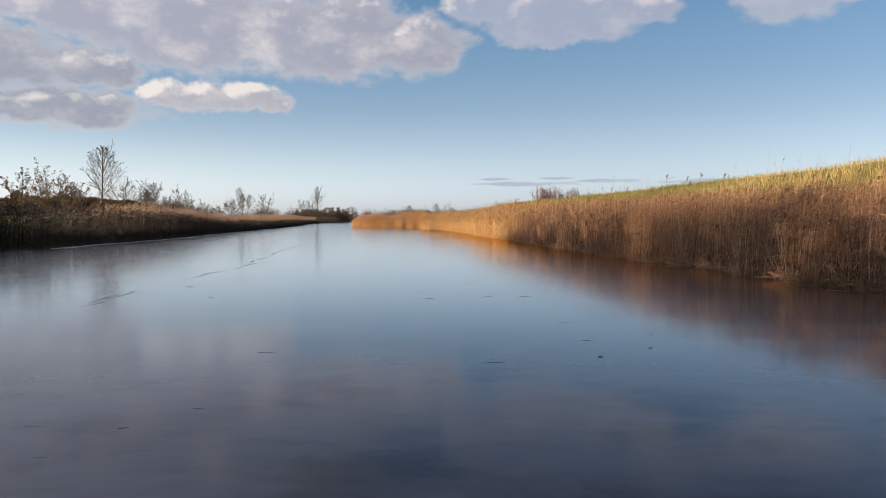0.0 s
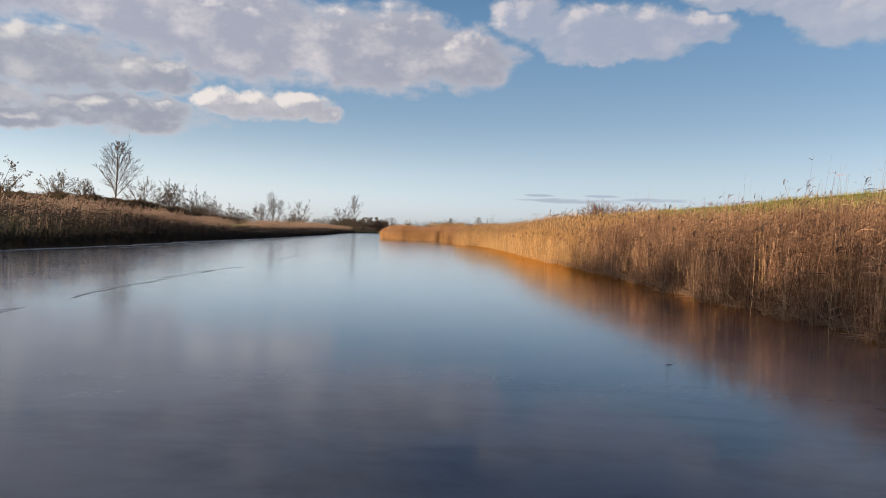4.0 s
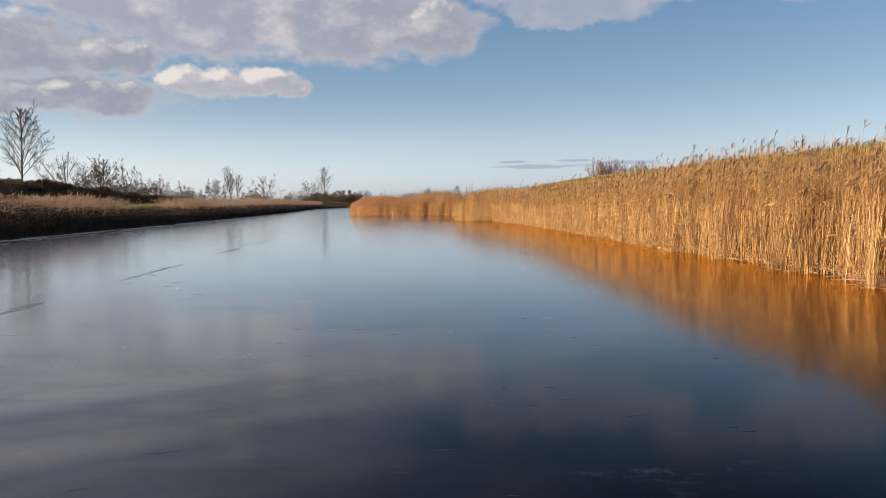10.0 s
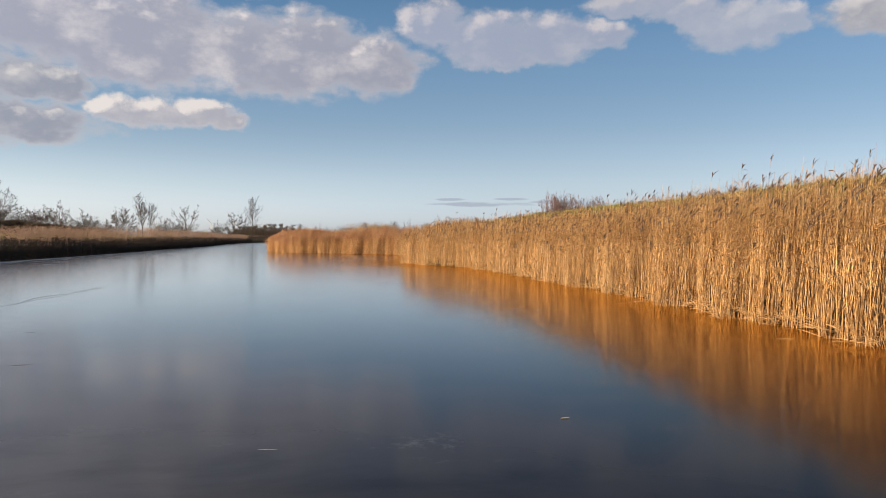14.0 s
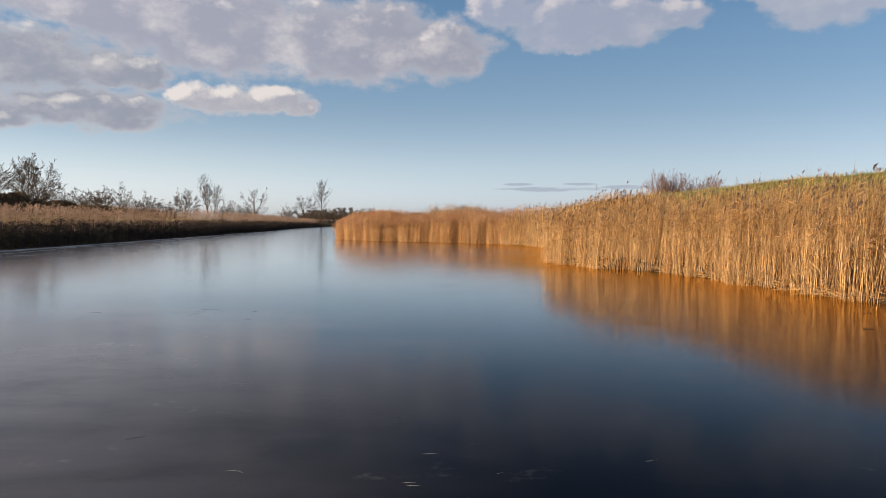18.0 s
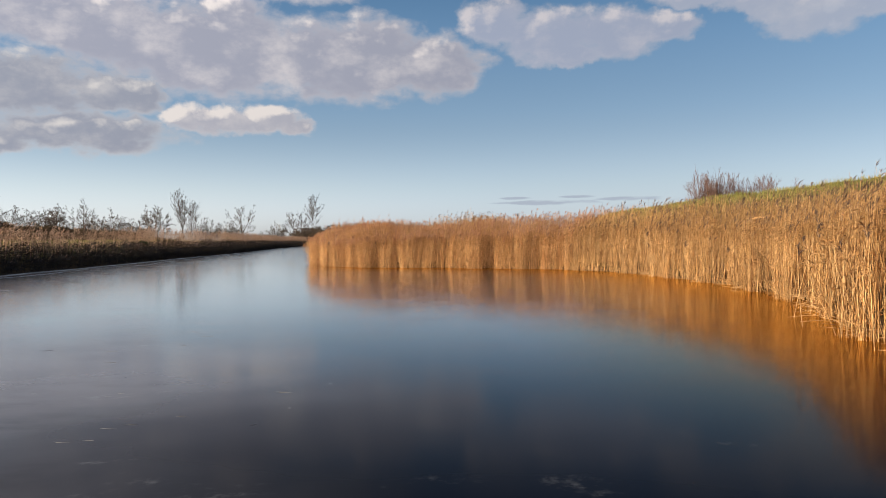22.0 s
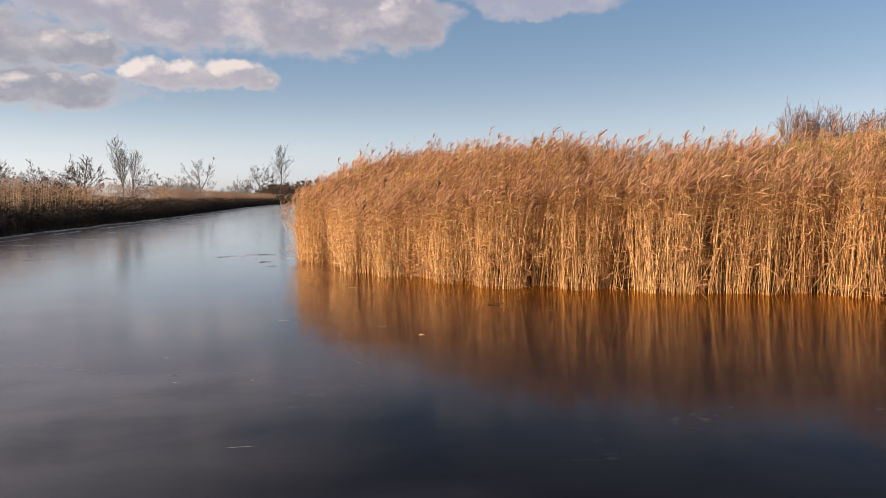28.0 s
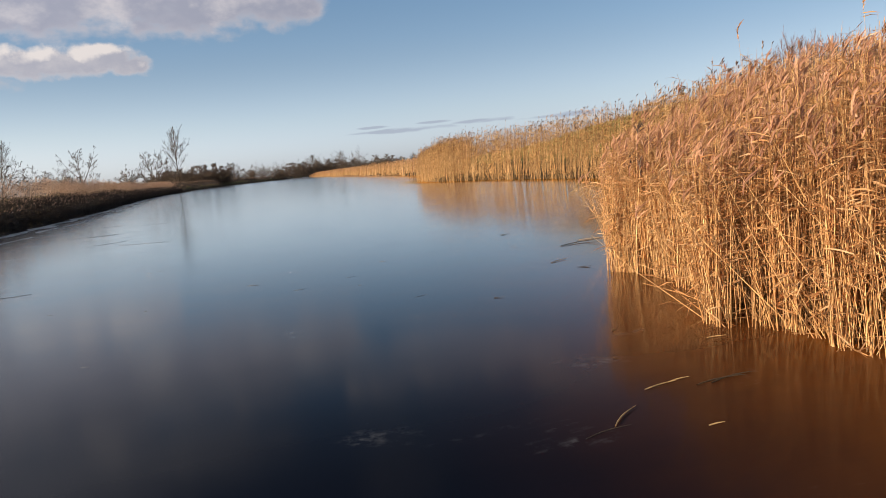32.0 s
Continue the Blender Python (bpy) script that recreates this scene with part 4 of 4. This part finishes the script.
ROW = "bare trees behind the reeds"
tree("tree", -69.5, 185.0, 20.9, 1, "tall slender bare tree with rising branches", twig=0.06, group=ROW)
tree("tree", -83.0, 186.0, 11.4, 2, "wide bare tree on the dyke", "round", 4, 0.04, group=ROW)
tree("tree", -76.0, 186.0, 11.2, 6, "small slender bare tree on the dyke", "tree", 2, 0.04, group=ROW)
tree("tree", -70.7, 205.5, 13.5, 3, "bare tree with many rising limbs", "round", 7, 0.045, group=ROW)
tree("tree", -71.0, 225.0, 14.2, 4, "open bare tree with upright limbs", "round", 3, 0.045, group=ROW)
tree("tree", -66.0, 212.0, 12.2, 43, "slender bare tree with two stems", "tree", 2, 0.04, group=ROW)
tree("tree", -50.8, 185.9, 10.6, 5, "wide rounded bare tree with a short bole", "round", 5, 0.045, group=ROW)
tree("tree", -68.2, 248.4, 9.4, 7, "small bare tree with a twiggy crown", "round", 4, 0.05, group=ROW)
tree("tree", -70.6, 266.5, 11.3, 8, "small bare tree with a rounded crown", "round", 3, 0.05, group=ROW)
tree("tree", -67.2, 274.0, 9.6, 9, "bare tree with a dense crown", "round", 3, 0.05, group=ROW)
tree("tree", -76.0, 262.0, 9.2, 10, "bare tree with a loose crown", "round", 4, 0.05, group=ROW)
tree("tree", -78.0, 284.0, 9.8, 11, "low twiggy tree beside the dyke", "round", 4, 0.05, group=ROW)
tree("tree", -54.3, 262.7, 9.6, 12, "wide dense bush-like bare tree", "round", 9, 0.055, group=ROW)
forked = tree("tree", -54.3, 282.0, 14.4, 13, "slender leaning bare tree with forked stems", "tree", 2, 0.03, lean=-0.10, group=ROW)
forked.matrix_basis = forked.matrix_basis @ Matrix.Diagonal((0.6, 0.6, 1, 1))
forked = tree("tree", -52.6, 282.5, 11.8, 14, "slender bare tree leaning outward", "tree", 1, 0.028, lean=0.16, group=ROW)
forked.matrix_basis = forked.matrix_basis @ Matrix.Diagonal((0.6, 0.6, 1, 1))
tree("tree", -62.8, 385.2, 15.8, 15, "bare tree with a fan-shaped crown", "round", 3, 0.07, group=ROW)
slender = tree("tree", -33.7, 368.0, 18.6, 16, "tall slender bare tree in the distance", "tree", 1, 0.05, group=ROW)
slender.matrix_basis = slender.matrix_basis @ Matrix.Diagonal((0.7, 0.7, 1, 1))
tree("tree", -39.6, 366.0, 12.2, 17, "twiggy tree beside a taller one", "round", 6, 0.07, group=ROW)
tree("tree", -47.0, 366.0, 8.8, 18, "low twiggy distant tree", "round", 6, 0.07, group=ROW)
tree("tree", -62.0, 236.0, 8.2, 19, "low bare tree near the dyke", "round", 5, 0.04, group=ROW)
tree("tree", -50.8, 226.0, 6.2, 20, "low bare shrub-like tree", "round", 5, 0.04, group=ROW)
tree("tree", -64.0, 150.0, 10.6, 21, "bare tree with a few branches", "round", 4, 0.03, group=ROW)
tree("shrub", -36.2, 81.9, 8.0, 22, "tall shrub with a few withered brown leaves", "round", 6, 0.012, leaf=DRY_LEAF, leaf_share=0.55)
tree("shrub", -32.9, 69.0, 6.3, 23, "dense shrub with withered brown leaves", "round", 7, 0.012, leaf=DRY_LEAF, leaf_share=0.55)
tree("shrub", -40.0, 101.0, 6.4, 24, "brown twiggy shrub on the meadow", "round", 6, 0.014, leaf=DRY_LEAF)
dense_shrub = tree("shrub", 48.8, 218.0, 11.9, 30, "dense reddish twiggy shrub on the dyke", "shrub", 48, 0.06, dense=1.6, mats= (TWIG_RED, TWIG_RED), group="shrubs on the dyke")
dense_shrub.matrix_basis = dense_shrub.matrix_basis @ Matrix.Diagonal((0.62, 0.62, 1, 1))
tree("shrub", 56.5, 218.5, 11.4, 31, "open bare shrub on the dyke", "shrub", 30, 0.05, dense=1.6, mats= (TWIG_RED, TWIG_RED), group="shrubs on the dyke")

# the scrub along the far dyke, low and dark
scrub = tree("shrub", -58.0, 120.0, 6.2, 40, "dark leafless bramble scrub on the dyke", "shrub", 26, 0.02, (BARK, BARK), leaf=BRAMBLE, leaf_size=2.2, leaf_share=0.9, group="scrub on the dyke")
for i in range(120):
    y = 60 + i * 2.25 + random.uniform(-2, 2)
    x = np.interp(y, [q[1] for q in LEFT_DYKE], [q[0] for q in LEFT_DYKE]) + random.uniform(-3, 9)
    k = random.uniform(0.45, 0.8)
    z = float(ground_height(np.array([[x, y]]))[0])
    copy_thing(scrub, pose(x, y, z - 0.1, 0, 0, random.uniform(0, 360)) @ Matrix.Diagonal((k * 2.1, k * 2.1, k * 0.8, 1)))

low = tree("shrub", -48.0, 236.0, 5.6, 42, "low bare thorn shrub behind the reeds", "round", 6, 0.021, group="low shrubs behind the reeds")
for i in range(34):
    y = 228 + i * 6.5 + random.uniform(-3, 3)
    x = np.interp(y, [q[1] for q in LEFT], [q[0] for q in LEFT]) - random.uniform(14, 42)
    k = random.uniform(0.55, 1.35)
    copy_thing(low, pose(x, y, float(ground_height(np.array([[x, y]]))[0]) - 0.1, 0, 0, random.uniform(0, 360)) @ Matrix.Diagonal((k * 1.1, k * 1.1, k, 1)))

for i in range(17):
    y = 186 + i * 7.0 + random.uniform(-2, 2)
    x = np.interp(y, [q[1] for q in LEFT_DYKE], [q[0] for q in LEFT_DYKE]) + random.uniform(-4, 9)
    k = random.uniform(0.75, 1.2)
    copy_thing(low, pose(x, y, float(ground_height(np.array([[x, y]]))[0]) - 0.1, 0, 0, random.uniform(0, 360)) @ Matrix.Diagonal((k * 1.25, k * 1.25, k, 1)))

# trees outside the view on the near bank, whose shade falls on the first reeds
shade_tree = tree("tree", -28.0, -24.0, 10.8, 41, "leafy shrub-like tree on the bank", "round", 9, 0.07, leaf=DRY_LEAF, leaf_size=1.9, leaf_share=0.95, group="trees on the near bank")
for i in range(35):
    y = -21 + i * 1.7
    x = -28 + (3.0 if i % 2 else -1.5) + random.uniform(-1, 1)
    top = np.interp(y, [-20, 6, 17, 32, 46], [10.35, 9.85, 9.35, 8.75, 8.0]) * random.uniform(0.96, 1.04)
    k = (top - 0.8) / 9.8
    copy_thing(shade_tree, pose(x, y, 0.8, 0, 0, i * 67) @ Matrix.Diagonal((0.85, 0.85, k, 1)))

# far trees along the horizon
far_round = tree("tree", 63.0, 733.0, 21.0, 50, "distant bare tree on the horizon", "round", 4, 0.16, group="distant trees", levels=2)
far_slim = tree("tree", 52.0, 745.0, 19.0, 51, "distant slender bare tree on the horizon", "tree", 1, 0.16, group="distant trees", levels=2)
for i in range(120):
    y = random.uniform(600, 1050)
    x = random.uniform(-0.16, 0.30) * y if i % 3 else random.uniform(-0.03, 0.09) * y
    k = random.uniform(0.35, 0.75)
    copy_thing(far_round if i % 4 else far_slim, pose(x, y, 0.4, 0, 0, random.uniform(0, 360)) @ Matrix.Diagonal((k * 1.3, k * 1.3, k, 1)))

# a low twiggy wood closes the view beyond the reach
wood = tree("tree", 20.0, 640.0, 9.0, 52, "distant low bare wood on the horizon", "round", 8, 0.30, mats=(TWIG, TWIG), group="distant wood", levels=2)
for i in range(90):
    y = random.uniform(560, 700) if i % 3 else random.uniform(440, 560)
    x = random.uniform(-0.12, 0.14) * y if i % 3 else random.uniform(-0.13, -0.055) * y
    k = random.uniform(0.5, 1.1)
    copy_thing(wood, pose(x, y, 0.4, 0, 0, random.uniform(0, 360)) @ Matrix.Diagonal((k * 1.6, k * 1.6, k, 1)))

# a small evergreen among the reeds
bush = tagged(new("shrub"), "small dark green evergreen shrub among the reeds", "shrub")
n = 2600
tr = np.random.RandomState(77)
a = unit(tr.normal(0, 1, (n, 3))) * (tr.rand(n, 1) ** 0.33) * np.array([0.75, 0.9, 0.85]) + np.array([0, 0, 0.95])
d = unit(a - np.array([0, 0, 0.7]) + tr.normal(0, 0.3, (n, 3)))
part("leaves", quad_mesh("leaves", *strips(a[:, None] + d[:, None] * np.array([0, 0.06, 0.13])[None, :, None], unit(np.cross(d, tr.normal(0, 1, (n, 3)))), np.array([0.01, 0.035, 0.005])), EVERGREEN), bush)
st = np.zeros((9, 4, 3))
st[:, :, :] = (tr.normal(0, 0.45, (9, 1, 3)) * np.array([1, 1, 0]) + np.array([0, 0, 1.3])) * np.linspace(0, 1, 4)[None, :, None]
part("stems", quad_mesh("stems", *tubes(st, np.full((9, 4), 0.012)), BARK), bush)
bush.matrix_basis = pose(-24.3, 170.9, 0.2) @ Matrix.Diagonal((0.9, 0.9, 0.8, 1))


# ---- wind turbines far off ----
def turbine(az, dist, hub, turn):
    t = new("wind_turbine")
    tower = np.array([[[0, 0, 0], [0, 0, hub * 0.5], [0, 0, hub]]], float)
    part("tower", quad_mesh("tower", *tubes(tower, np.array([[1.9, 1.5, 1.0]]), 10), WHITE_STEEL, True), t)
    nac = np.array([[[0, -3, hub + 1], [0, 0, hub + 1], [0, 4, hub + 1]]], float)
    part("nacelle", quad_mesh("nacelle", *tubes(nac, np.array([[1.0, 1.7, 1.2]]), 8), WHITE_STEEL, True), t)
    for k in range(3):
        a = radians(turn + 120 * k)
        dv = np.array([math.sin(a), 0, math.cos(a)])
        ln = hub * 0.52
        c = (np.array([0, -3.2, hub + 1]) + dv * np.array([0, 0.3, 0.7, 1.0])[:, None] * ln)[None]
        part("blade", quad_mesh("blade", *tubes(c, np.array([[0.8, 1.25, 0.75, 0.2]]), 4), WHITE_STEEL, True), t)
    t.matrix_basis = pose(-dist * math.sin(radians(az)), dist * math.cos(radians(az)), 0.3, 0, 0, az + 15)
    return tagged(t, "distant white wind turbine on the horizon", "wind turbine", "wind turbines")


for az, dist, hub, turn in ((13.1, 2600, 48, 20), (9.3, 2700, 50, 75), (5.7, 2700, 48, 40)):
    turbine(az, dist, hub, turn)


# ---- ice: frosted edge, cracks ----
def ribbon(name, pts, half, mat, z, label, category, steps=0.5, wob=0.15, seed=0, rise=0.012):
    """A low irregular ridge on the ice along pts."""
    tr = np.random.RandomState(seed)
    pts = np.array(pts, float)
    seg = np.hypot(*np.diff(pts, axis=0).T)
    cum = np.concatenate([[0], np.cumsum(seg)])
    s = np.arange(0, cum[-1], steps)
    x, y = np.interp(s, cum, pts[:, 0]), np.interp(s, cum, pts[:, 1])
    m = len(s)
    jit = np.convolve(tr.normal(0, 1, m + 8), np.ones(5) / 5, "same")[4:-4] * wob * 2
    tx, ty = np.gradient(x), np.gradient(y)
    t = np.hypot(tx, ty)
    nx, ny = -ty / t, tx / t
    x, y = x + nx * jit, y + ny * jit
    w = half * np.abs(0.35 + 0.65 * np.convolve(tr.normal(0, 1, m + 8), np.ones(4) / 4, "same")[4:-4] * 2.0)
    w[0] = w[-1] = 0.004
    rows_ = [np.column_stack([x - nx * w, y - ny * w, np.full(m, z)]), np.column_stack([x, y, np.full(m, z + rise)]), np.column_stack([x + nx * w, y + ny * w, np.full(m, z)])]
    v = np.stack(rows_, 1).reshape(-1, 3)
    i = np.arange(m - 1)[:, None] * 3 + np.arange(2)[None]
    return tagged(new(name, quad_mesh(name, v, np.stack([i, i + 3, i + 4, i + 1], -1), mat, True)), label, category, kind="stuff")


edge_line = [(x + 0.75, y) for x, y in LEFT if 20 < y < 350]
ribbon("ice_edge", edge_line, 0.42, FROST, 0.004, "whitish frosted ice edge along the bank", "ice", 0.8, 0.16, 3, 0.03)
tr = np.random.RandomState(5)
y = 60.0
while y < 215:
    ln = tr.uniform(4, 16)
    off = tr.uniform(1.7, 2.6)
    line = [(float(np.interp(q, [c[1] for c in LEFT], [c[0] for c in LEFT])) + off + 0.25 * math.sin(q * 0.5), q) for q in np.linspace(y, y + ln, 8)]
    ribbon("ice_edge", line, tr.uniform(0.05, 0.16), FROST, 0.003, "thin whitish line of frosted ice off the bank", "ice", 0.5, 0.12, int(y * 7), 0.008)
    y += ln * tr.uniform(0.9, 1.5)
CRACK_LINE = [(-4.7, 9), (-5.2, 13), (-5.25, 20), (-4.8, 26), (-5.2, 35), (-5.0, 50), (-5.1, 62), (-5.5, 80), (-5.8, 97), (-6.4, 120)]
tr = np.random.RandomState(12)
y = 13.0
while y < 92:
    ln = tr.uniform(2.0, 9.0)
    ys_ = np.linspace(y, y + ln, 6)
    off = tr.normal(0, 0.12)
    line = [(float(np.interp(q, [c[1] for c in CRACK_LINE], [c[0] for c in CRACK_LINE])) + off + 0.04 * (q - y), q) for q in ys_]
    ribbon("ice_crack", line, tr.uniform(0.025, 0.075), CRACK, 0.002, "stretch of a long refrozen crack in the ice", "ice", 0.25, 0.08, int(y * 10), 0.001)
    if tr.rand() < 0.9:
        ribbon("ice_crack", [(q[0] - 0.12, q[1]) for q in line[1:]], 0.02, FROST, 0.002, "white frosted line beside a crack in the ice", "ice", 0.2, 0.05, int(y * 10) + 3, 0.003)
    y += ln * tr.uniform(0.85, 1.8)
tr = np.random.RandomState(31)
for k in range(46):
    y = tr.uniform(25, 215)
    if k < 34:
        x, y = tr.uniform(-18.4, -14.3), tr.uniform(140, 205)
    else:
        x = tr.uniform(-15, 5) if y < 100 else tr.uniform(-16.5, -13)
    ln, a = tr.uniform(0.3, 1.3) * (1.9 if k < 34 else 1), tr.normal(0.25, 0.4)
    line = [(x, y), (x + ln * 0.5 * math.cos(a), y + ln * 0.5 * math.sin(a) + tr.normal(0, 0.08)), (x + ln * math.cos(a), y + ln * math.sin(a))]
    ribbon("ice_ridge", line, tr.uniform(0.006, 0.016), CRACK if k < 34 and k % 3 == 1 else FROST, 0.002, "short raised ridge of refrozen ice", "ice", 0.12, 0.03, 100 + k, tr.uniform(0.002, 0.006))


def ice_marks(n, seed):
    """Many short frosted ripples, in loose clusters."""
    tr = np.random.RandomState(seed)
    cx, cy = tr.uniform(-15, 7, 90), tr.uniform(3, 215, 90)
    k = tr.randint(0, 90, n)
    x, y = cx[k] + tr.normal(0, 1.1, n), cy[k] + tr.normal(0, 1.5, n)
    bank_r, side_r = near_line(np.column_stack([x, y]), RIGHT)
    ok = (bank_r * side_r < -0.5) & (x > -17.5)
    x, y = x[ok], y[ok]
    n = len(x)
    ln, a = tr.uniform(0.03, 0.15, n) * tr.uniform(0.3, 1.0, n), tr.normal(0.05, 0.25, n)
    s = np.array([-1, -0.4, 0.3, 1])[None, :]
    bow = tr.normal(0, 0.18, n)[:, None] * (1 - s ** 2)
    px, py = s * ln[:, None], bow * ln[:, None]
    c = np.stack([x[:, None] + px * np.cos(a)[:, None] - py * np.sin(a)[:, None], y[:, None] + px * np.sin(a)[:, None] + py * np.cos(a)[:, None], np.full((n, 4), 0.001)], -1)
    r = tr.uniform(0.001, 0.003, n)[:, None] * np.array([0.2, 1, 0.8, 0.15])[None]
    ob = new("ice_ripples", quad_mesh("ice_ripples", *tubes(c, r, 4), RIME, True))
    return tagged(ob, "small scattered frosted ripples on the ice", "ice", kind="stuff")


ice_marks(1100, 8)


# ---- litter on the ice ----
def stick(name, x, y, ln, turn, r, mat, label, bow=0.1, fork=False):
    s = np.linspace(0, 1, 6)
    c = np.column_stack([(s - 0.5) * ln, bow * ln * np.sin(s * 3.1), r + 0.02 * ln * s])[None]
    rad = (r * np.array([0.7, 1, 1, 0.9, 0.7, 0.25]))[None]
    thing = new(name)
    part("stem", quad_mesh("stem", *tubes(c, rad, 5), mat, True), thing)
    if fork:
        for f, side in ((0.35, 1), (0.6, -1)):
            b = c[0, 0] + (c[0, -1] - c[0, 0]) * f
            q = np.stack([b, b + np.array([0.12, 0.10 * side, 0.03]) * ln, b + np.array([0.28, 0.16 * side, 0.06]) * ln])[None]
            part("side_twig", quad_mesh("side_twig", *tubes(q, (r * np.array([0.7, 0.5, 0.2]))[None], 4), mat, True), thing)
    thing.matrix_basis = pose(x, y, 0.002, 0, 0, turn)
    return tagged(thing, label, "twig" if name == "twig" else "reed fragment", "litter on the ice")


for x, y, ln, turn, r, f in ((-7.65, 151.86, 0.36, 2, 0.012, False), (-7.57, 151.87, 0.34, 10, 0.013, False), (-5.35, 158.98, 0.85, 14, 0.016, True),
                             (-6.37, 156.64, 0.2, -15, 0.01, True), (-7.28, 149.6, 0.3, 5, 0.01, False), (-7.37, 149.5, 0.14, 0, 0.012, False),
                             (-5.82, 161.5, 0.22, 5, 0.012, False), (-8.65, 151.4, 0.3, 12, 0.007, False), (2.35, 7.77, 0.06, 0, 0.014, False),
                             (3.08, 8.23, 0.07, 20, 0.01, False), (4.87, 26.45, 0.1, 10, 0.012, False), (-7.95, 155.4, 0.12, -20, 0.008, False),
                             (6.77, 93.2, 0.2, 0, 0.012, False), (8.0, 95.1, 0.25, 10, 0.01, False), (-3.1, 141.78, 0.25, 8, 0.01, False), (-7.0, 148.4, 0.2, 30, 0.01, False)):
    stick("twig", x, y, ln, turn, r * 0.4, WET_WOOD, "dark wet twig lying on the ice", 0.08, f)
for x, y, ln, turn in ((-7.86, 152.0, 0.16, 8), (-8.46, 151.57, 0.33, 42), (-8.02, 151.95, 0.26, 12), (-8.1, 151.25, 0.1, 2), (-7.07, 152.77, 0.15, -8), (-6.5, 150.42, 0.16, -20),
                       (-5.8, 147.4, 0.2, 40), (-4.24, 139.8, 0.09, -50), (-2.99, 141.5, 0.14, 70), (-5.09, 144.1, 0.16, 0), (-3.09, 141.5, 0.12, 60), (8.33, 75.4, 0.3, -20),
                       (7.6, 70.2, 0.25, 15), (3.4, 71.0, 0.08, 0), (8.87, 61.0, 0.3, 30), (7.94, 48.4, 0.35, -10), (7.27, 54.7, 0.2, 20), (1.99, 40.06, 0.08, 0), (-5.24, 144.5, 0.12, 0),
                       (-4.9, 159.3, 0.7, -12), (-6.4, 157.4, 0.4, 30), (-2.7, 142.2, 0.25, 60), (-7.6, 153.4, 0.08, 30)):
    stick("reed_fragment", x, y, ln, turn, 0.0045, STRAW, "pale broken piece of reed on the ice", 0.06)


# ---- single reeds at the water's edge ----
DARK_PLUME = plant("dark_plume", [(0.06, 0.05, 0.05), (0.13, 0.10, 0.09)], 0.8, 0.2)


def single_reed(seed, h, head=PLUME, leaves=4):
    tr = np.random.RandomState(seed)
    thing = new("reed")
    s = np.linspace(0, 1, 6)
    lean = tr.normal(0, 0.07, 2) + WIND * 0.05
    c = np.column_stack([np.outer(s ** 1.6, lean * h), s * h - 0.05])[None]
    part("stem", quad_mesh("stem", *tubes(c, (0.005 * np.array([1, 1, 0.9, 0.8, 0.6, 0.35]))[None], 5), STALK if leaves < 6 else head, True), thing)
    for k in range(leaves):
        f = tr.uniform(0.35 if leaves < 6 else 0.6, 0.95)
        o = np.array([np.interp(f, s, c[0, :, j]) for j in range(3)])
        a = tr.normal(0.3, 0.8)
        hd = np.array([math.cos(a), math.sin(a), 0])
        ln, up, sag = tr.uniform(0.25, 0.48) * (1 if leaves < 6 else 1.3), tr.uniform(0.2, 0.9), tr.uniform(0.2, 0.8)
        ss = np.linspace(0, 1, 6)[:, None]
        cl = (o + (unit(hd + np.array([0, 0, up])) * ss - np.array([0, 0, sag]) * ss ** 2) * ln)[None]
        part("leaf", quad_mesh("leaf", *strips(cl, unit(np.cross(hd, [0, 0, 1]) + tr.normal(0, 0.4, 3))[None], 0.009 * np.array([0.7, 1, 0.95, 0.75, 0.45, 0.05])), LEAF if leaves < 6 else head), thing)
    n = 16
    a = tr.normal(0.3, 0.7, n)
    hd = np.stack([np.cos(a), np.sin(a), np.zeros(n)], 1)
    ss = np.array([0, 0.35, 0.7, 1.0])[None, :, None]
    o = c[0, -1] - np.array([0, 0, 0.16]) * tr.rand(n)[:, None]
    cl = o[:, None] + ((hd * 0.35 + np.array([0, 0, 1.0]))[:, None] * ss + (hd * 0.3 - np.array([0, 0, 0.5]))[:, None] * ss ** 2) * tr.uniform(0.1, 0.2, n)[:, None, None]
    part("seed_head", quad_mesh("seed_head", *strips(cl, unit(np.cross(hd, tr.normal(0, 1, (n, 3)))), np.array([0.003, 0.007, 0.006, 0.001])), head), thing)
    return thing


for i, (x, y, top) in enumerate(((11.3, 28.2, 3.3), (11.2, 27.5, 3.15), (11.4, 26.3, 3.25), (11.2, 25.9, 2.9), (11.5, 29.1, 2.9), (11.6, 24.6, 3.1), (11.1, 33.5, 3.0), (11.3, 36.0, 3.1), (11.8, 31.0, 2.95),
                                 (4.6, 142.6, 2.75), (4.2, 143.0, 2.6), (3.4, 142.9, 2.7), (5.4, 142.3, 2.85))):
    z = float(ground_height(np.array([[x, y]]))[0])
    ob = tagged(single_reed(300 + i, top - z, DARK_PLUME, 8), "tall reed with a dark feathery head above the bed", "reed", "tall reeds above the bed")
    ob.matrix_basis = pose(x, y, z)
protos = [single_reed(200 + i, 1.25 + 0.09 * i) for i in range(8)]
p, e, o = along(RIGHT, 14, 160, 210, np.random.RandomState(61), 0.9, 1.0)
for i, (q, nn) in enumerate(zip(p, o)):
    q = q - nn * 0.38
    m = pose(q[0], q[1], 0, random.gauss(0, 4), random.gauss(0, 4), random.gauss(0, 25))
    if i < 8:
        ob = protos[i]
        ob.matrix_basis = m
        tagged(ob, "single dry reed with a feathery head at the ice edge", "reed", "reeds at the edge of the bed")
    else:
        copy_thing(protos[i % 8], m)
